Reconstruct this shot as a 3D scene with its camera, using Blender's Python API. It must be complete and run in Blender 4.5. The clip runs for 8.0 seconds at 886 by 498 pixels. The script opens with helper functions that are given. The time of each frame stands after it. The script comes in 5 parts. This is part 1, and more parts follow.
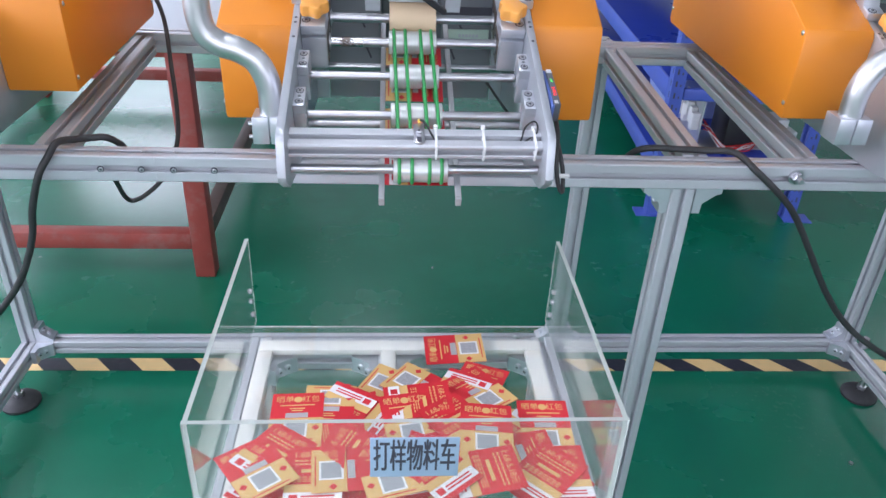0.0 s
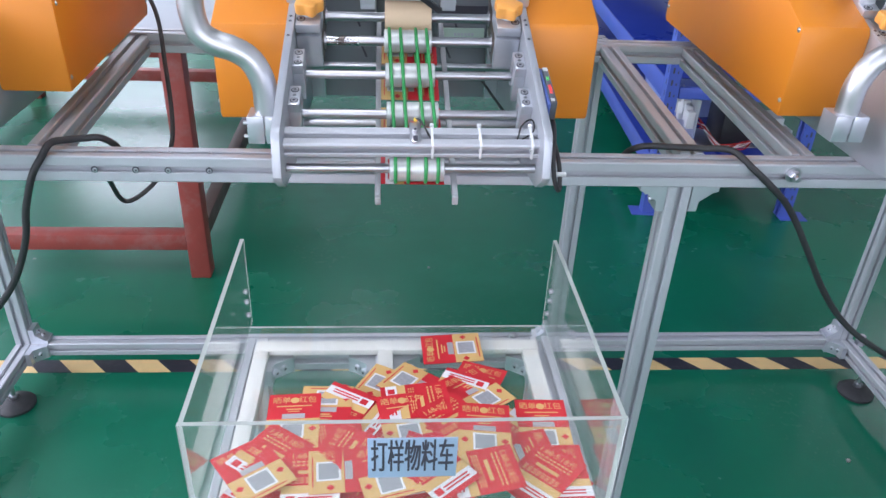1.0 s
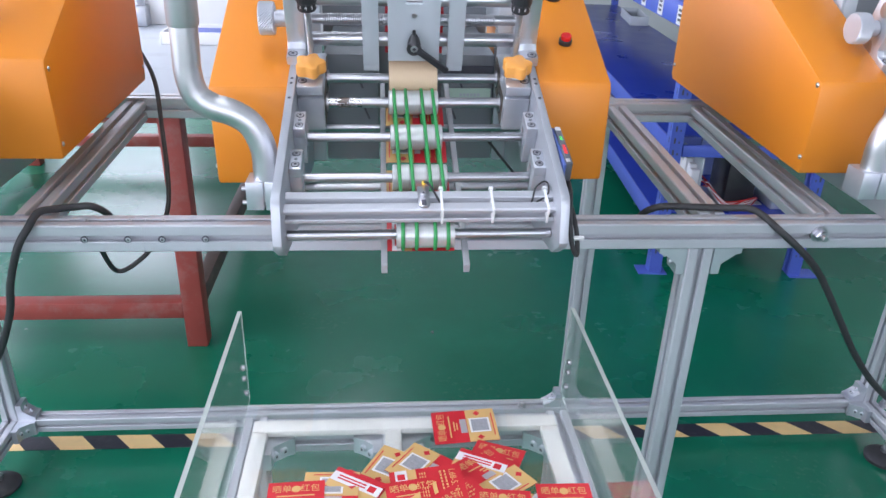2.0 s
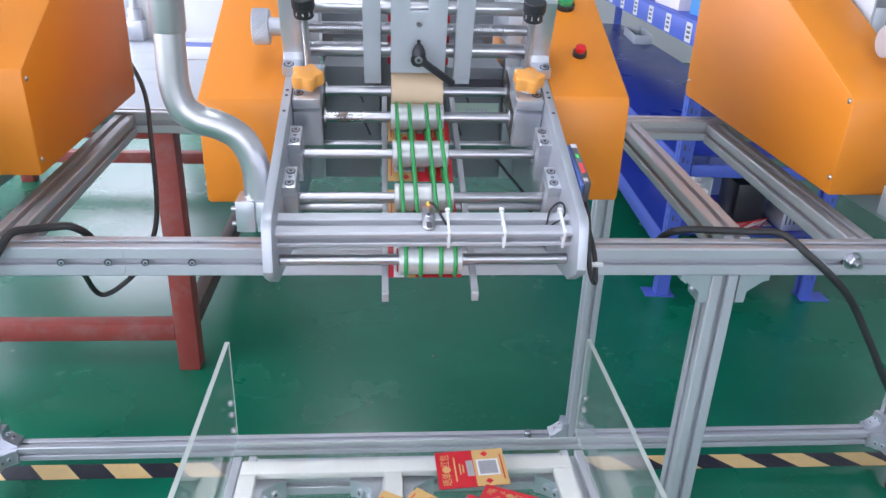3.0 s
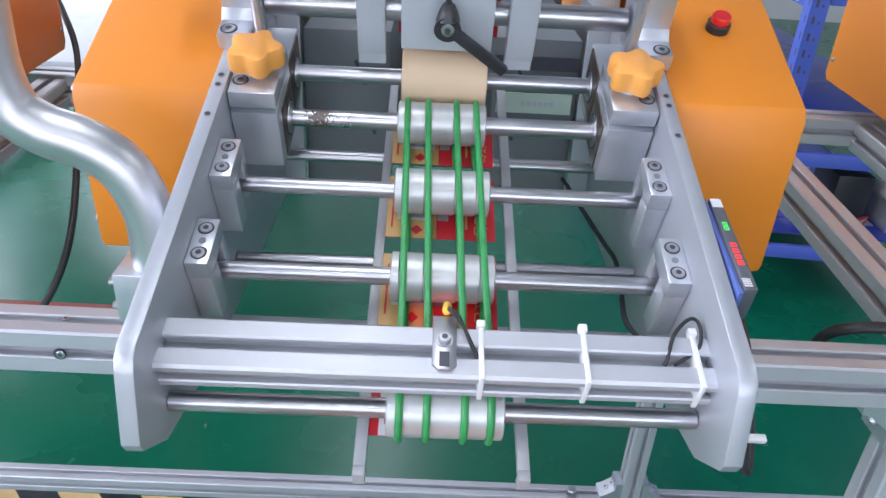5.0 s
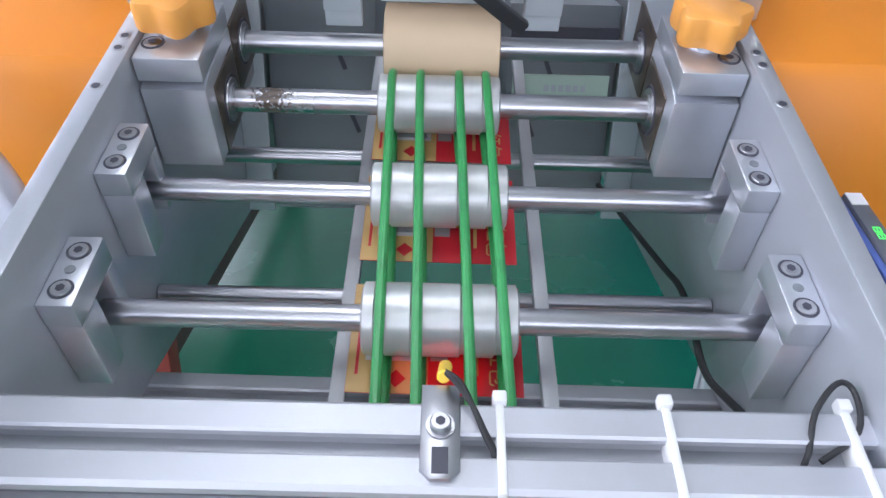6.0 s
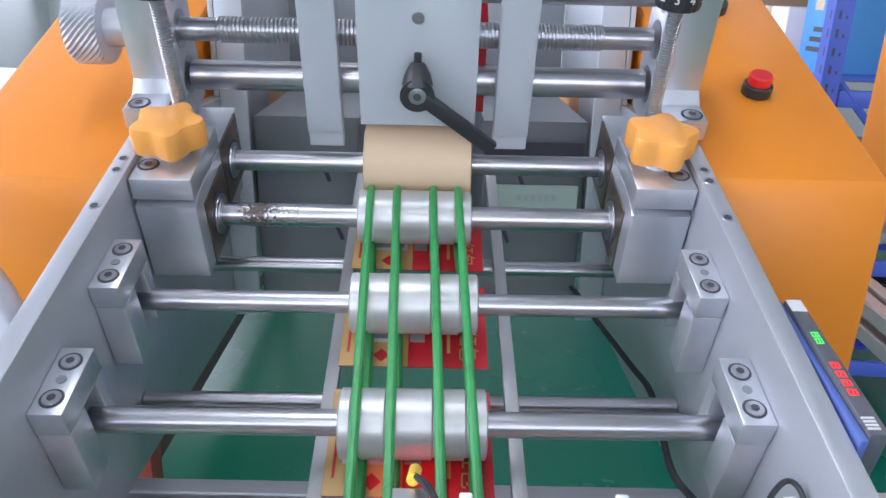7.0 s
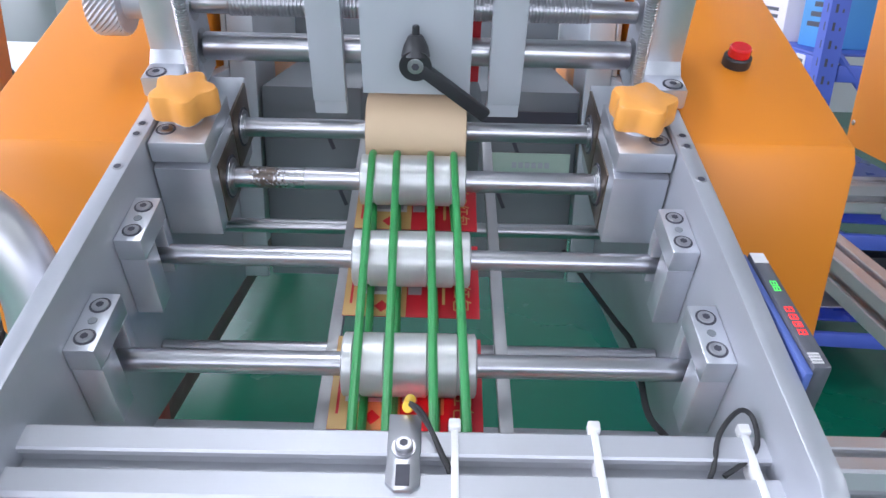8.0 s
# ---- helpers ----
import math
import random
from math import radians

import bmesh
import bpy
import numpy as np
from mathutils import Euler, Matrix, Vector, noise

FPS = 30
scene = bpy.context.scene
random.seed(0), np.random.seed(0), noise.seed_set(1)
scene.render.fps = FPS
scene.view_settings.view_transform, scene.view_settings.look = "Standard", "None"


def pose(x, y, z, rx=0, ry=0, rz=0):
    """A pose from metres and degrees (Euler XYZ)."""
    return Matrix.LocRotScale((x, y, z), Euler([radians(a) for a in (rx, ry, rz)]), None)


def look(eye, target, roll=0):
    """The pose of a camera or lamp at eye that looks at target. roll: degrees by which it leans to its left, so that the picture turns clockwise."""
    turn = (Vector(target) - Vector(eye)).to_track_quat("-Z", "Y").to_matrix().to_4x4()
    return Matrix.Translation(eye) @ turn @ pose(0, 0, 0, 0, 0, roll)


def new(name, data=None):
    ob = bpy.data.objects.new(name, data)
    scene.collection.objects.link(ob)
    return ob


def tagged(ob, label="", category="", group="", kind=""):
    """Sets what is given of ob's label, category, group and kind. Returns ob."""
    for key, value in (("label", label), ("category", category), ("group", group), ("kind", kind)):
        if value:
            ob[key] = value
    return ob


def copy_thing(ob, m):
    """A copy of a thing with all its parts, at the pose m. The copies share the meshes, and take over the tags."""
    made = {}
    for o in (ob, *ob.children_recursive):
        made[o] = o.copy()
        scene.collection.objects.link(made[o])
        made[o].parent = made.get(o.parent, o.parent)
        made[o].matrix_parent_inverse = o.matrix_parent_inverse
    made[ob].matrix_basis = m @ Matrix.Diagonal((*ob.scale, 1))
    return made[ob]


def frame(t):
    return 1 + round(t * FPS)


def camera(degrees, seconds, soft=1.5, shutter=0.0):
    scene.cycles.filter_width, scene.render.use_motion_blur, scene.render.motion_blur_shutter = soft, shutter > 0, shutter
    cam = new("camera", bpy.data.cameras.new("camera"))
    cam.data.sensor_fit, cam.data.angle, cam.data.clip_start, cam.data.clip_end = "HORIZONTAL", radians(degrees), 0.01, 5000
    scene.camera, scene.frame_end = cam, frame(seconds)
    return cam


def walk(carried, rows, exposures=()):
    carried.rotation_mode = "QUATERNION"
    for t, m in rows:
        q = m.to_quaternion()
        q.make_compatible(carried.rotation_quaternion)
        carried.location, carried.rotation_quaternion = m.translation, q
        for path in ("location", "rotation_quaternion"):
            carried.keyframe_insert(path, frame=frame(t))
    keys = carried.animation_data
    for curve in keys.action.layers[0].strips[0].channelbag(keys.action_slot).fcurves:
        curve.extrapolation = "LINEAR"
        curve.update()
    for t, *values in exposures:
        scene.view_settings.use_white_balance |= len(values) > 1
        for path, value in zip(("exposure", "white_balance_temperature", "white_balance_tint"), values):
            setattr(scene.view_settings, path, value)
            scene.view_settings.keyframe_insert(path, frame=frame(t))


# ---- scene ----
cam = camera(61.5, 8.0)
PATH = [
    (0, (0.049, 0.065, 1.587), (0.194, 1.786, 0.578), 2.9),
    (0.5, (0.048, 0.064, 1.583), (0.204, 1.786, 0.578), 3.0),
    (1, (0.048, 0.069, 1.583), (0.204, 1.789, 0.575), 2.8),
    (1.5, (0.04, 0.093, 1.578), (0.2, 1.839, 0.615), 2.3),
    (2, (0.036, 0.14, 1.56), (0.195, 1.935, 0.693), 1.9),
    (3.5, (0.03, 0.271, 1.527), (0.193, 2.087, 0.707), 3.1),
    (3.6, (0.025, 0.283, 1.528), (0.186, 2.097, 0.702), 3.4),
    (4, (0.045, 0.405, 1.522), (0.175, 2.201, 0.652), 3.8),
    (4.5, (0.064, 0.556, 1.499), (0.153, 2.327, 0.573), 4.3),
    (4.7, (0.069, 0.615, 1.495), (0.148, 2.368, 0.537), 4.4),
    (5.8, (0.084, 0.882, 1.379), (0.099, 2.657, 0.458), 2.3),
    (6, (0.089, 0.886, 1.375), (0.109, 2.674, 0.479), 2.2),
    (6.5, (0.087, 0.879, 1.393), (0.133, 2.732, 0.64), 2.3),
    (7, (0.099, 0.862, 1.394), (0.138, 2.751, 0.735), 1.9),
    (7.5, (0.105, 0.841, 1.396), (0.138, 2.72, 0.711), 1.9),
    (8, (0.105, 0.819, 1.396), (0.134, 2.685, 0.678), 2.0),
]
walk(cam, [(t, look(eye, target, roll)) for t, eye, target, roll in PATH])

# ---- world, sun, large lights ----
world = bpy.data.worlds.new("daylight")
scene.world = world
world.use_nodes = True
wn = world.node_tree
sky = wn.nodes.new("ShaderNodeTexSky")
sky.sky_type = "NISHITA"
sky.sun_disc = False
sky.sun_elevation, sky.sun_rotation = radians(42), radians(200)
wn.links.new(sky.outputs[0], wn.nodes["Background"].inputs[0])
wn.nodes["Background"].inputs[1].default_value = 0.10


def area_light(name, m, sx, sy, watts, colour):
    data = bpy.data.lights.new(name, "AREA")
    data.shape, data.size, data.size_y, data.energy, data.color = "RECTANGLE", sx, sy, watts, colour
    ob = new(name, data)
    ob.matrix_world = m
    return ob


sun = bpy.data.lights.new("sun", "SUN")
sun.energy, sun.angle, sun.color = 1.0, radians(12), (1.0, 0.95, 0.88)
sun_ob = new("sun", sun)
sun_ob.matrix_world = pose(0, 0, 8, 48, 0, 200)

# daylight that enters through the hall's window openings, all of them out of view
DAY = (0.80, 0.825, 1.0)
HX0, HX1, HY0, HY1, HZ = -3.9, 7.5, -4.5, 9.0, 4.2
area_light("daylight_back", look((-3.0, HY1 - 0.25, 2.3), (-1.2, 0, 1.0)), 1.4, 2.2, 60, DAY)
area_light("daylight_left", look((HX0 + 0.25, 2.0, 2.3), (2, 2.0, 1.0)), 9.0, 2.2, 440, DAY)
# south lamp is an added fill that brightens faces towards the camera
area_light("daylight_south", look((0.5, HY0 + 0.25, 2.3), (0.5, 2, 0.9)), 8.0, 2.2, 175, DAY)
# overhead tubes are assumed, out of view, to light the hall from above
ADDED_TUBES = [(x, y) for x in (-2.6, -0.2, 2.6, 5.6) for y in (-1.6, 1.2, 5.9)]
for tx, ty in ADDED_TUBES:
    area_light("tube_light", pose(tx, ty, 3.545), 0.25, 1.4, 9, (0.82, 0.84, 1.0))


# ---- materials ----
def material(name, base, rough=0.5, metal=0.0, vary=0.12, scale=30.0, stretch=(1, 1, 1), bump=0.0, bump_scale=200.0,
             dirt=None, dirt_scale=6.0, dirt_amount=0.35, coat=0.0, rvary=0.1, spec=0.5):
    mat = bpy.data.materials.new(name)
    mat.use_nodes = True
    nt = mat.node_tree
    b = nt.nodes["Principled BSDF"]
    b.inputs["Metallic"].default_value = metal
    b.inputs["Roughness"].default_value = rough
    b.inputs["Coat Weight"].default_value = coat
    b.inputs["Coat Roughness"].default_value = 0.15
    b.inputs["Specular IOR Level"].default_value = spec
    tc = nt.nodes.new("ShaderNodeTexCoord")
    mp = nt.nodes.new("ShaderNodeMapping")
    mp.inputs["Scale"].default_value = stretch
    nt.links.new(tc.outputs["Object"], mp.inputs["Vector"])
    n1 = nt.nodes.new("ShaderNodeTexNoise")
    n1.inputs["Scale"].default_value, n1.inputs["Detail"].default_value = scale, 6
    nt.links.new(mp.outputs[0], n1.inputs["Vector"])
    ramp = nt.nodes.new("ShaderNodeMix")
    ramp.data_type = "RGBA"
    ramp.inputs["A"].default_value = (*[c * (1 - vary) for c in base], 1)
    ramp.inputs["B"].default_value = (*[min(1, c * (1 + vary)) for c in base], 1)
    nt.links.new(n1.outputs["Fac"], ramp.inputs["Factor"])
    out = ramp.outputs["Result"]
    if dirt:
        n2 = nt.nodes.new("ShaderNodeTexNoise")
        n2.inputs["Scale"].default_value, n2.inputs["Detail"].default_value = dirt_scale, 8
        n2.inputs["Roughness"].default_value = 0.7
        nt.links.new(tc.outputs["Object"], n2.inputs["Vector"])
        cr = nt.nodes.new("ShaderNodeMapRange")
        cr.inputs["From Min"].default_value, cr.inputs["From Max"].default_value = 0.5, 0.75
        cr.inputs["To Max"].default_value = dirt_amount
        nt.links.new(n2.outputs["Fac"], cr.inputs["Value"])
        mx = nt.nodes.new("ShaderNodeMix")
        mx.data_type = "RGBA"
        nt.links.new(cr.outputs[0], mx.inputs["Factor"])
        nt.links.new(out, mx.inputs["A"])
        mx.inputs["B"].default_value = (*dirt, 1)
        out = mx.outputs["Result"]
    nt.links.new(out, b.inputs["Base Color"])
    rr = nt.nodes.new("ShaderNodeMapRange")
    rr.inputs["To Min"].default_value, rr.inputs["To Max"].default_value = max(0.02, rough - rvary), min(1, rough + rvary)
    nt.links.new(n1.outputs["Fac"], rr.inputs["Value"])
    nt.links.new(rr.outputs[0], b.inputs["Roughness"])
    if bump:
        n3 = nt.nodes.new("ShaderNodeTexNoise")
        n3.inputs["Scale"].default_value, n3.inputs["Detail"].default_value = bump_scale, 4
        nt.links.new(mp.outputs[0], n3.inputs["Vector"])
        bp = nt.nodes.new("ShaderNodeBump")
        bp.inputs["Strength"].default_value, bp.inputs["Distance"].default_value = bump, 0.001
        nt.links.new(n3.outputs["Fac"], bp.inputs["Height"])
        nt.links.new(bp.outputs[0], b.inputs["Normal"])
    return mat


ALU = material("anodised_aluminium", (0.53, 0.545, 0.585), 0.42, 0.45, 0.05, 14, (1, 1, 1), 0.05, 400, (0.42, 0.40, 0.38), 9, 0.25)
PLATE = material("machined_aluminium", (0.50, 0.52, 0.565), 0.38, 0.55, 0.05, 40, (1, 1, 1), 0.06, 500, (0.34, 0.35, 0.37), 12, 0.3)
BLOCK = material("bead_blasted_aluminium", (0.60, 0.62, 0.67), 0.34, 0.75, 0.05, 60, (1, 1, 1), 0.05, 700, (0.75, 0.76, 0.78), 25, 0.3)
GUIDE = material("dull_aluminium_bar", (0.46, 0.47, 0.49), 0.5, 0.4, 0.06, 40, (1, 1, 1), 0.05, 500, (0.40, 0.40, 0.41), 20, 0.3)
AMPGREY = material("dark_grey_clear_cover", (0.10, 0.105, 0.125), 0.3, 0.0, 0.1, 40)
STEEL = material("ground_steel", (0.50, 0.50, 0.53), 0.30, 1.0, 0.03, 8, (1, 1, 1), 0.0, 300, (0.46, 0.45, 0.45), 20, 0.2, rvary=0.03)
BENCH = material("pale_grey_bench_top", (0.60, 0.63, 0.68), 0.35, 0.0, 0.06, 5, (1, 1, 1), 0.05, 200, (0.40, 0.41, 0.43), 7, 0.5)
DARKRAIL = material("dark_rusted_steel", (0.11, 0.075, 0.065), 0.55, 0.2, 0.25, 14, (1, 1, 1), 0.2, 120, (0.20, 0.17, 0.16), 9, 0.6)
BRONZE = material("dark_brown_bearing_plate", (0.17, 0.135, 0.11), 0.32, 0.75, 0.15, 30, (1, 1, 1), 0.05, 300, (0.08, 0.06, 0.045), 40, 0.6)


def rust_spots():
    """Ground steel with a cloud of rust pits that thins out towards both ends of the patch."""
    mat = material("rust_spotted_steel", (0.50, 0.50, 0.53), 0.26, 1.0, 0.03, 8)
    nt = mat.node_tree
    b = nt.nodes["Principled BSDF"]
    src = b.inputs["Base Color"].links[0].from_socket
    tc = nt.nodes.new("ShaderNodeTexCoord")
    xyz = nt.nodes.new("ShaderNodeSeparateXYZ")
    nt.links.new(tc.outputs["Object"], xyz.inputs[0])
    off = nt.nodes.new("ShaderNodeMath")
    off.operation = "ADD"
    off.inputs[1].default_value = 0.118
    nt.links.new(xyz.outputs["X"], off.inputs[0])
    far = nt.nodes.new("ShaderNodeMath")
    far.operation = "ABSOLUTE"
    nt.links.new(off.outputs[0], far.inputs[0])
    thin = nt.nodes.new("ShaderNodeMapRange")
    thin.inputs["From Min"].default_value, thin.inputs["From Max"].default_value = 0.004, 0.026
    thin.inputs["To Min"].default_value, thin.inputs["To Max"].default_value = 0.12, -0.25
    nt.links.new(far.outputs[0], thin.inputs["Value"])
    pits = nt.nodes.new("ShaderNodeTexNoise")
    pits.inputs["Scale"].default_value, pits.inputs["Detail"].default_value = 420, 5
    nt.links.new(tc.outputs["Object"], pits.inputs["Vector"])
    add = nt.nodes.new("ShaderNodeMath")
    add.operation = "ADD"
    nt.links.new(pits.outputs["Fac"], add.inputs[0])
    nt.links.new(thin.outputs[0], add.inputs[1])
    mask = nt.nodes.new("ShaderNodeMapRange")
    mask.inputs["From Min"].default_value, mask.inputs["From Max"].default_value = 0.50, 0.56
    mask.inputs["To Max"].default_value = 0.9
    nt.links.new(add.outputs[0], mask.inputs["Value"])
    mx = nt.nodes.new("ShaderNodeMix")
    mx.data_type = "RGBA"
    nt.links.new(mask.outputs[0], mx.inputs["Factor"])
    nt.links.new(src, mx.inputs["A"])
    mx.inputs["B"].default_value = (0.10, 0.065, 0.045, 1)
    nt.links.new(mx.outputs["Result"], b.inputs["Base Color"])
    metal = nt.nodes.new("ShaderNodeMapRange")
    metal.inputs["To Min"].default_value, metal.inputs["To Max"].default_value = 1.0, 0.2
    nt.links.new(mask.outputs[0], metal.inputs["Value"])
    nt.links.new(metal.outputs[0], b.inputs["Metallic"])
    return mat


RUSTY = rust_spots()
PIPE = material("brushed_stainless_pipe", (0.60, 0.60, 0.62), 0.40, 1.0, 0.04, 12, (1, 1, 0.4), 0.03, 200, (0.5, 0.49, 0.47), 8, 0.35)
ROLLER = material("grey_roller_with_painted_sheen", (0.60, 0.61, 0.61), 0.36, 0.5, 0.22, 9, (7, 1.4, 1), 0.06, 300, (0.50, 0.50, 0.49), 30, 0.4)
# turned noise streaks put the rollers' diagonal sheen into their colour
for nd in ROLLER.node_tree.nodes:
    if nd.bl_idname == "ShaderNodeMapping":
        nd.inputs["Rotation"].default_value = (0, 0, radians(38))
ORANGE = material("orange_powder_coat", (0.74, 0.238, 0.016), 0.42, 0.0, 0.03, 5, (1, 1, 1), 0.08, 900, (0.66, 0.205, 0.014), 4, 0.3, rvary=0.05)
KNOB = material("yellow_orange_plastic", (0.88, 0.385, 0.085), 0.36, 0.0, 0.04, 30, (1, 1, 1), 0.06, 300, (0.80, 0.32, 0.06), 20, 0.3)
BLACK = material("black_plastic", (0.025, 0.026, 0.03), 0.38, 0.0, 0.2, 40, (1, 1, 1), 0.1, 500)
CABLE = material("black_rubber_cable", (0.022, 0.022, 0.024), 0.5, 0.0, 0.25, 60, (1, 1, 1), 0.1, 300, (0.08, 0.08, 0.08), 15, 0.4)
RUBBER = material("worn_black_rubber", (0.035, 0.035, 0.04), 0.6, 0.0, 0.3, 30, (1, 1, 1), 0.2, 200, (0.12, 0.12, 0.12), 12, 0.6)
BELT = material("green_urethane_belt", (0.035, 0.30, 0.085), 0.36, 0.0, 0.12, 60, (1, 1, 1), 0.03, 300, (0.02, 0.13, 0.05), 45, 0.7)
KRAFT = material("kraft_paper_roll", (0.66, 0.50, 0.33), 0.65, 0.0, 0.04, 20, (1, 1, 1), 0.08, 300)
GREY = material("grey_painted_steel", (0.50, 0.54, 0.58), 0.42, 0.1, 0.04, 12, (1, 1, 1), 0.04, 500, (0.42, 0.45, 0.48), 7, 0.3)
DARKGREY = material("dark_grey_sheet", (0.22, 0.24, 0.26), 0.45, 0.2, 0.08, 10, (1, 1, 1), 0.04, 400)
WHITE = material("white_plastic", (0.80, 0.80, 0.80), 0.45, 0.0, 0.04, 12)
FOAM = material("white_foam_strip", (0.66, 0.65, 0.61), 0.8, 0.0, 0.05, 60, (1, 1, 1), 0.2, 400, (0.70, 0.68, 0.62), 14, 0.4)
REDSTEEL = material("rusty_red_paint", (0.30, 0.055, 0.045), 0.5, 0.0, 0.2, 18, (1, 1, 1), 0.2, 120, (0.30, 0.20, 0.18), 10, 0.6)
BLUE = material("blue_rack_paint", (0.075, 0.12, 0.50), 0.38, 0.0, 0.06, 8, (1, 1, 1), 0.05, 300, (0.06, 0.09, 0.36), 6, 0.4)
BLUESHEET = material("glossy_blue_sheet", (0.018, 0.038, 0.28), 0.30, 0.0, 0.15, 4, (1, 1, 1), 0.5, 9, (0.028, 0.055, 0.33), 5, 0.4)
CARDRED = material("red_card_print", (0.56, 0.018, 0.030), 0.42, 0.0, 0.04, 30)
CARDGOLD = material("gold_card_print", (0.60, 0.375, 0.14), 0.45, 0.0, 0.04, 30)
CARDWHITE = material("white_card_print", (0.66, 0.65, 0.66), 0.45, 0.0, 0.03, 30)
CARDGREY = material("grey_scratch_panel", (0.42, 0.40, 0.41), 0.4, 0.3, 0.05, 80)
INK = material("dark_ink", (0.06, 0.06, 0.08), 0.5, 0.0, 0.1, 60)
SIGNBLUE = material("pale_blue_sign", (0.34, 0.46, 0.60), 0.4, 0.0, 0.03, 20)
TAPE_Y = material("cream_yellow_tape", (0.76, 0.53, 0.24), 0.5, 0.0, 0.06, 20, (1, 1, 1), 0, 1, (0.5, 0.36, 0.2), 18, 0.4)
TAPE_K = material("black_tape", (0.018, 0.018, 0.03), 0.45, 0.0, 0.2, 30, (1, 1, 1), 0, 1, (0.10, 0.10, 0.10), 40, 0.4)
REDBTN = material("red_button_plastic", (0.72, 0.012, 0.02), 0.22, 0.0, 0.05, 30, coat=0.4)
GREENBTN = material("green_button_plastic", (0.02, 0.30, 0.10), 0.22, 0.0, 0.05, 30, coat=0.4)
CARDBOARD = material("brown_cardboard", (0.42, 0.29, 0.18), 0.75, 0.0, 0.08, 12, (1, 1, 1), 0.1, 60)
WALLPAINT = material("white_wall_paint", (0.64, 0.65, 0.66), 0.7, 0.0, 0.04, 2, (1, 1, 1), 0.1, 40, (0.62, 0.62, 0.62), 1.5, 0.4)
CEILPAINT = material("ceiling_paint", (0.50, 0.51, 0.52), 0.75, 0.0, 0.04, 2)
REDWIRE = material("red_wire", (0.55, 0.03, 0.03), 0.4, 0.0, 0.1, 40)
WHITEWIRE = material("white_wire", (0.75, 0.75, 0.75), 0.4, 0.0, 0.1, 40)
SENSORBLUE = material("blue_sensor_case", (0.09, 0.14, 0.40), 0.35, 0.0, 0.05, 30)
YELLOW = material("yellow_sensor_tip", (0.85, 0.55, 0.05), 0.35, 0.0, 0.05, 30)
PALEBLUE = material("pale_blue_plastic", (0.30, 0.38, 0.72), 0.4, 0.0, 0.05, 20)


def glow(name, colour, strength):
    mat = bpy.data.materials.new(name)
    mat.use_nodes = True
    b = mat.node_tree.nodes["Principled BSDF"]
    b.inputs["Base Color"].default_value = (*colour, 1)
    b.inputs["Emission Color"].default_value = (*colour, 1)
    b.inputs["Emission Strength"].default_value = strength
    return mat


LED_RED = glow("red_led", (1.0, 0.03, 0.03), 1.0)
LED_GREEN = glow("green_led", (0.1, 0.9, 0.15), 0.5)
SPOT_RED = glow("red_sensor_light", (1.0, 0.10, 0.06), 4.0)
ADDED_TUBE_GLOW = glow("added_tube_diffuser", (0.95, 0.98, 1.0), 6.0)


def clear_acrylic(name, rough, tint, trans):
    mat = bpy.data.materials.new(name)
    mat.use_nodes = True
    b = mat.node_tree.nodes["Principled BSDF"]
    b.inputs["Base Color"].default_value = (*tint, 1)
    b.inputs["Transmission Weight"].default_value = trans
    b.inputs["Roughness"].default_value = rough
    b.inputs["IOR"].default_value = 1.49
    return mat


ACRYLIC = clear_acrylic("clear_acrylic", 0.02, (0.96, 0.98, 0.97), 0.975)
ACRYLIC_EDGE = clear_acrylic("frosted_acrylic_edge", 0.55, (0.50, 0.55, 0.52), 0.25)
GLASS = clear_acrylic("window_glass", 0.0, (0.97, 0.99, 1.0), 1.0)


def floor_paint():
    mat = material("green_epoxy_floor", (0.002, 0.128, 0.070), 0.26, 0.0, 0.16, 1.6, (1, 1, 1), 0.2, 14, (0.008, 0.180, 0.105), 2.2, 0.45, coat=0.0, rvary=0.10)
    nt = mat.node_tree
    b = nt.nodes["Principled BSDF"]
    src = b.inputs["Base Color"].links[0].from_socket
    tc = nt.nodes.new("ShaderNodeTexCoord")
    vor = nt.nodes.new("ShaderNodeTexNoise")
    vor.inputs["Scale"].default_value, vor.inputs["Detail"].default_value = 55, 5
    nt.links.new(tc.outputs["Object"], vor.inputs["Vector"])
    big = nt.nodes.new("ShaderNodeTexNoise")
    big.inputs["Scale"].default_value = 2.5
    nt.links.new(tc.outputs["Object"], big.inputs["Vector"])
    mul = nt.nodes.new("ShaderNodeMath")
    mul.operation = "MULTIPLY"
    nt.links.new(vor.outputs["Fac"], mul.inputs[0])
    nt.links.new(big.outputs["Fac"], mul.inputs[1])
    mr = nt.nodes.new("ShaderNodeMapRange")
    mr.inputs["From Min"].default_value, mr.inputs["From Max"].default_value = 0.37, 0.44
    mr.inputs["To Max"].default_value = 0.14
    nt.links.new(mul.outputs[0], mr.inputs["Value"])
    mx = nt.nodes.new("ShaderNodeMix")
    mx.data_type = "RGBA"
    nt.links.new(mr.outputs[0], mx.inputs["Factor"])
    nt.links.new(src, mx.inputs["A"])
    mx.inputs["B"].default_value = (0.10, 0.24, 0.17, 1)
    nt.links.new(mx.outputs["Result"], b.inputs["Base Color"])
    return mat


FLOOR = floor_paint()


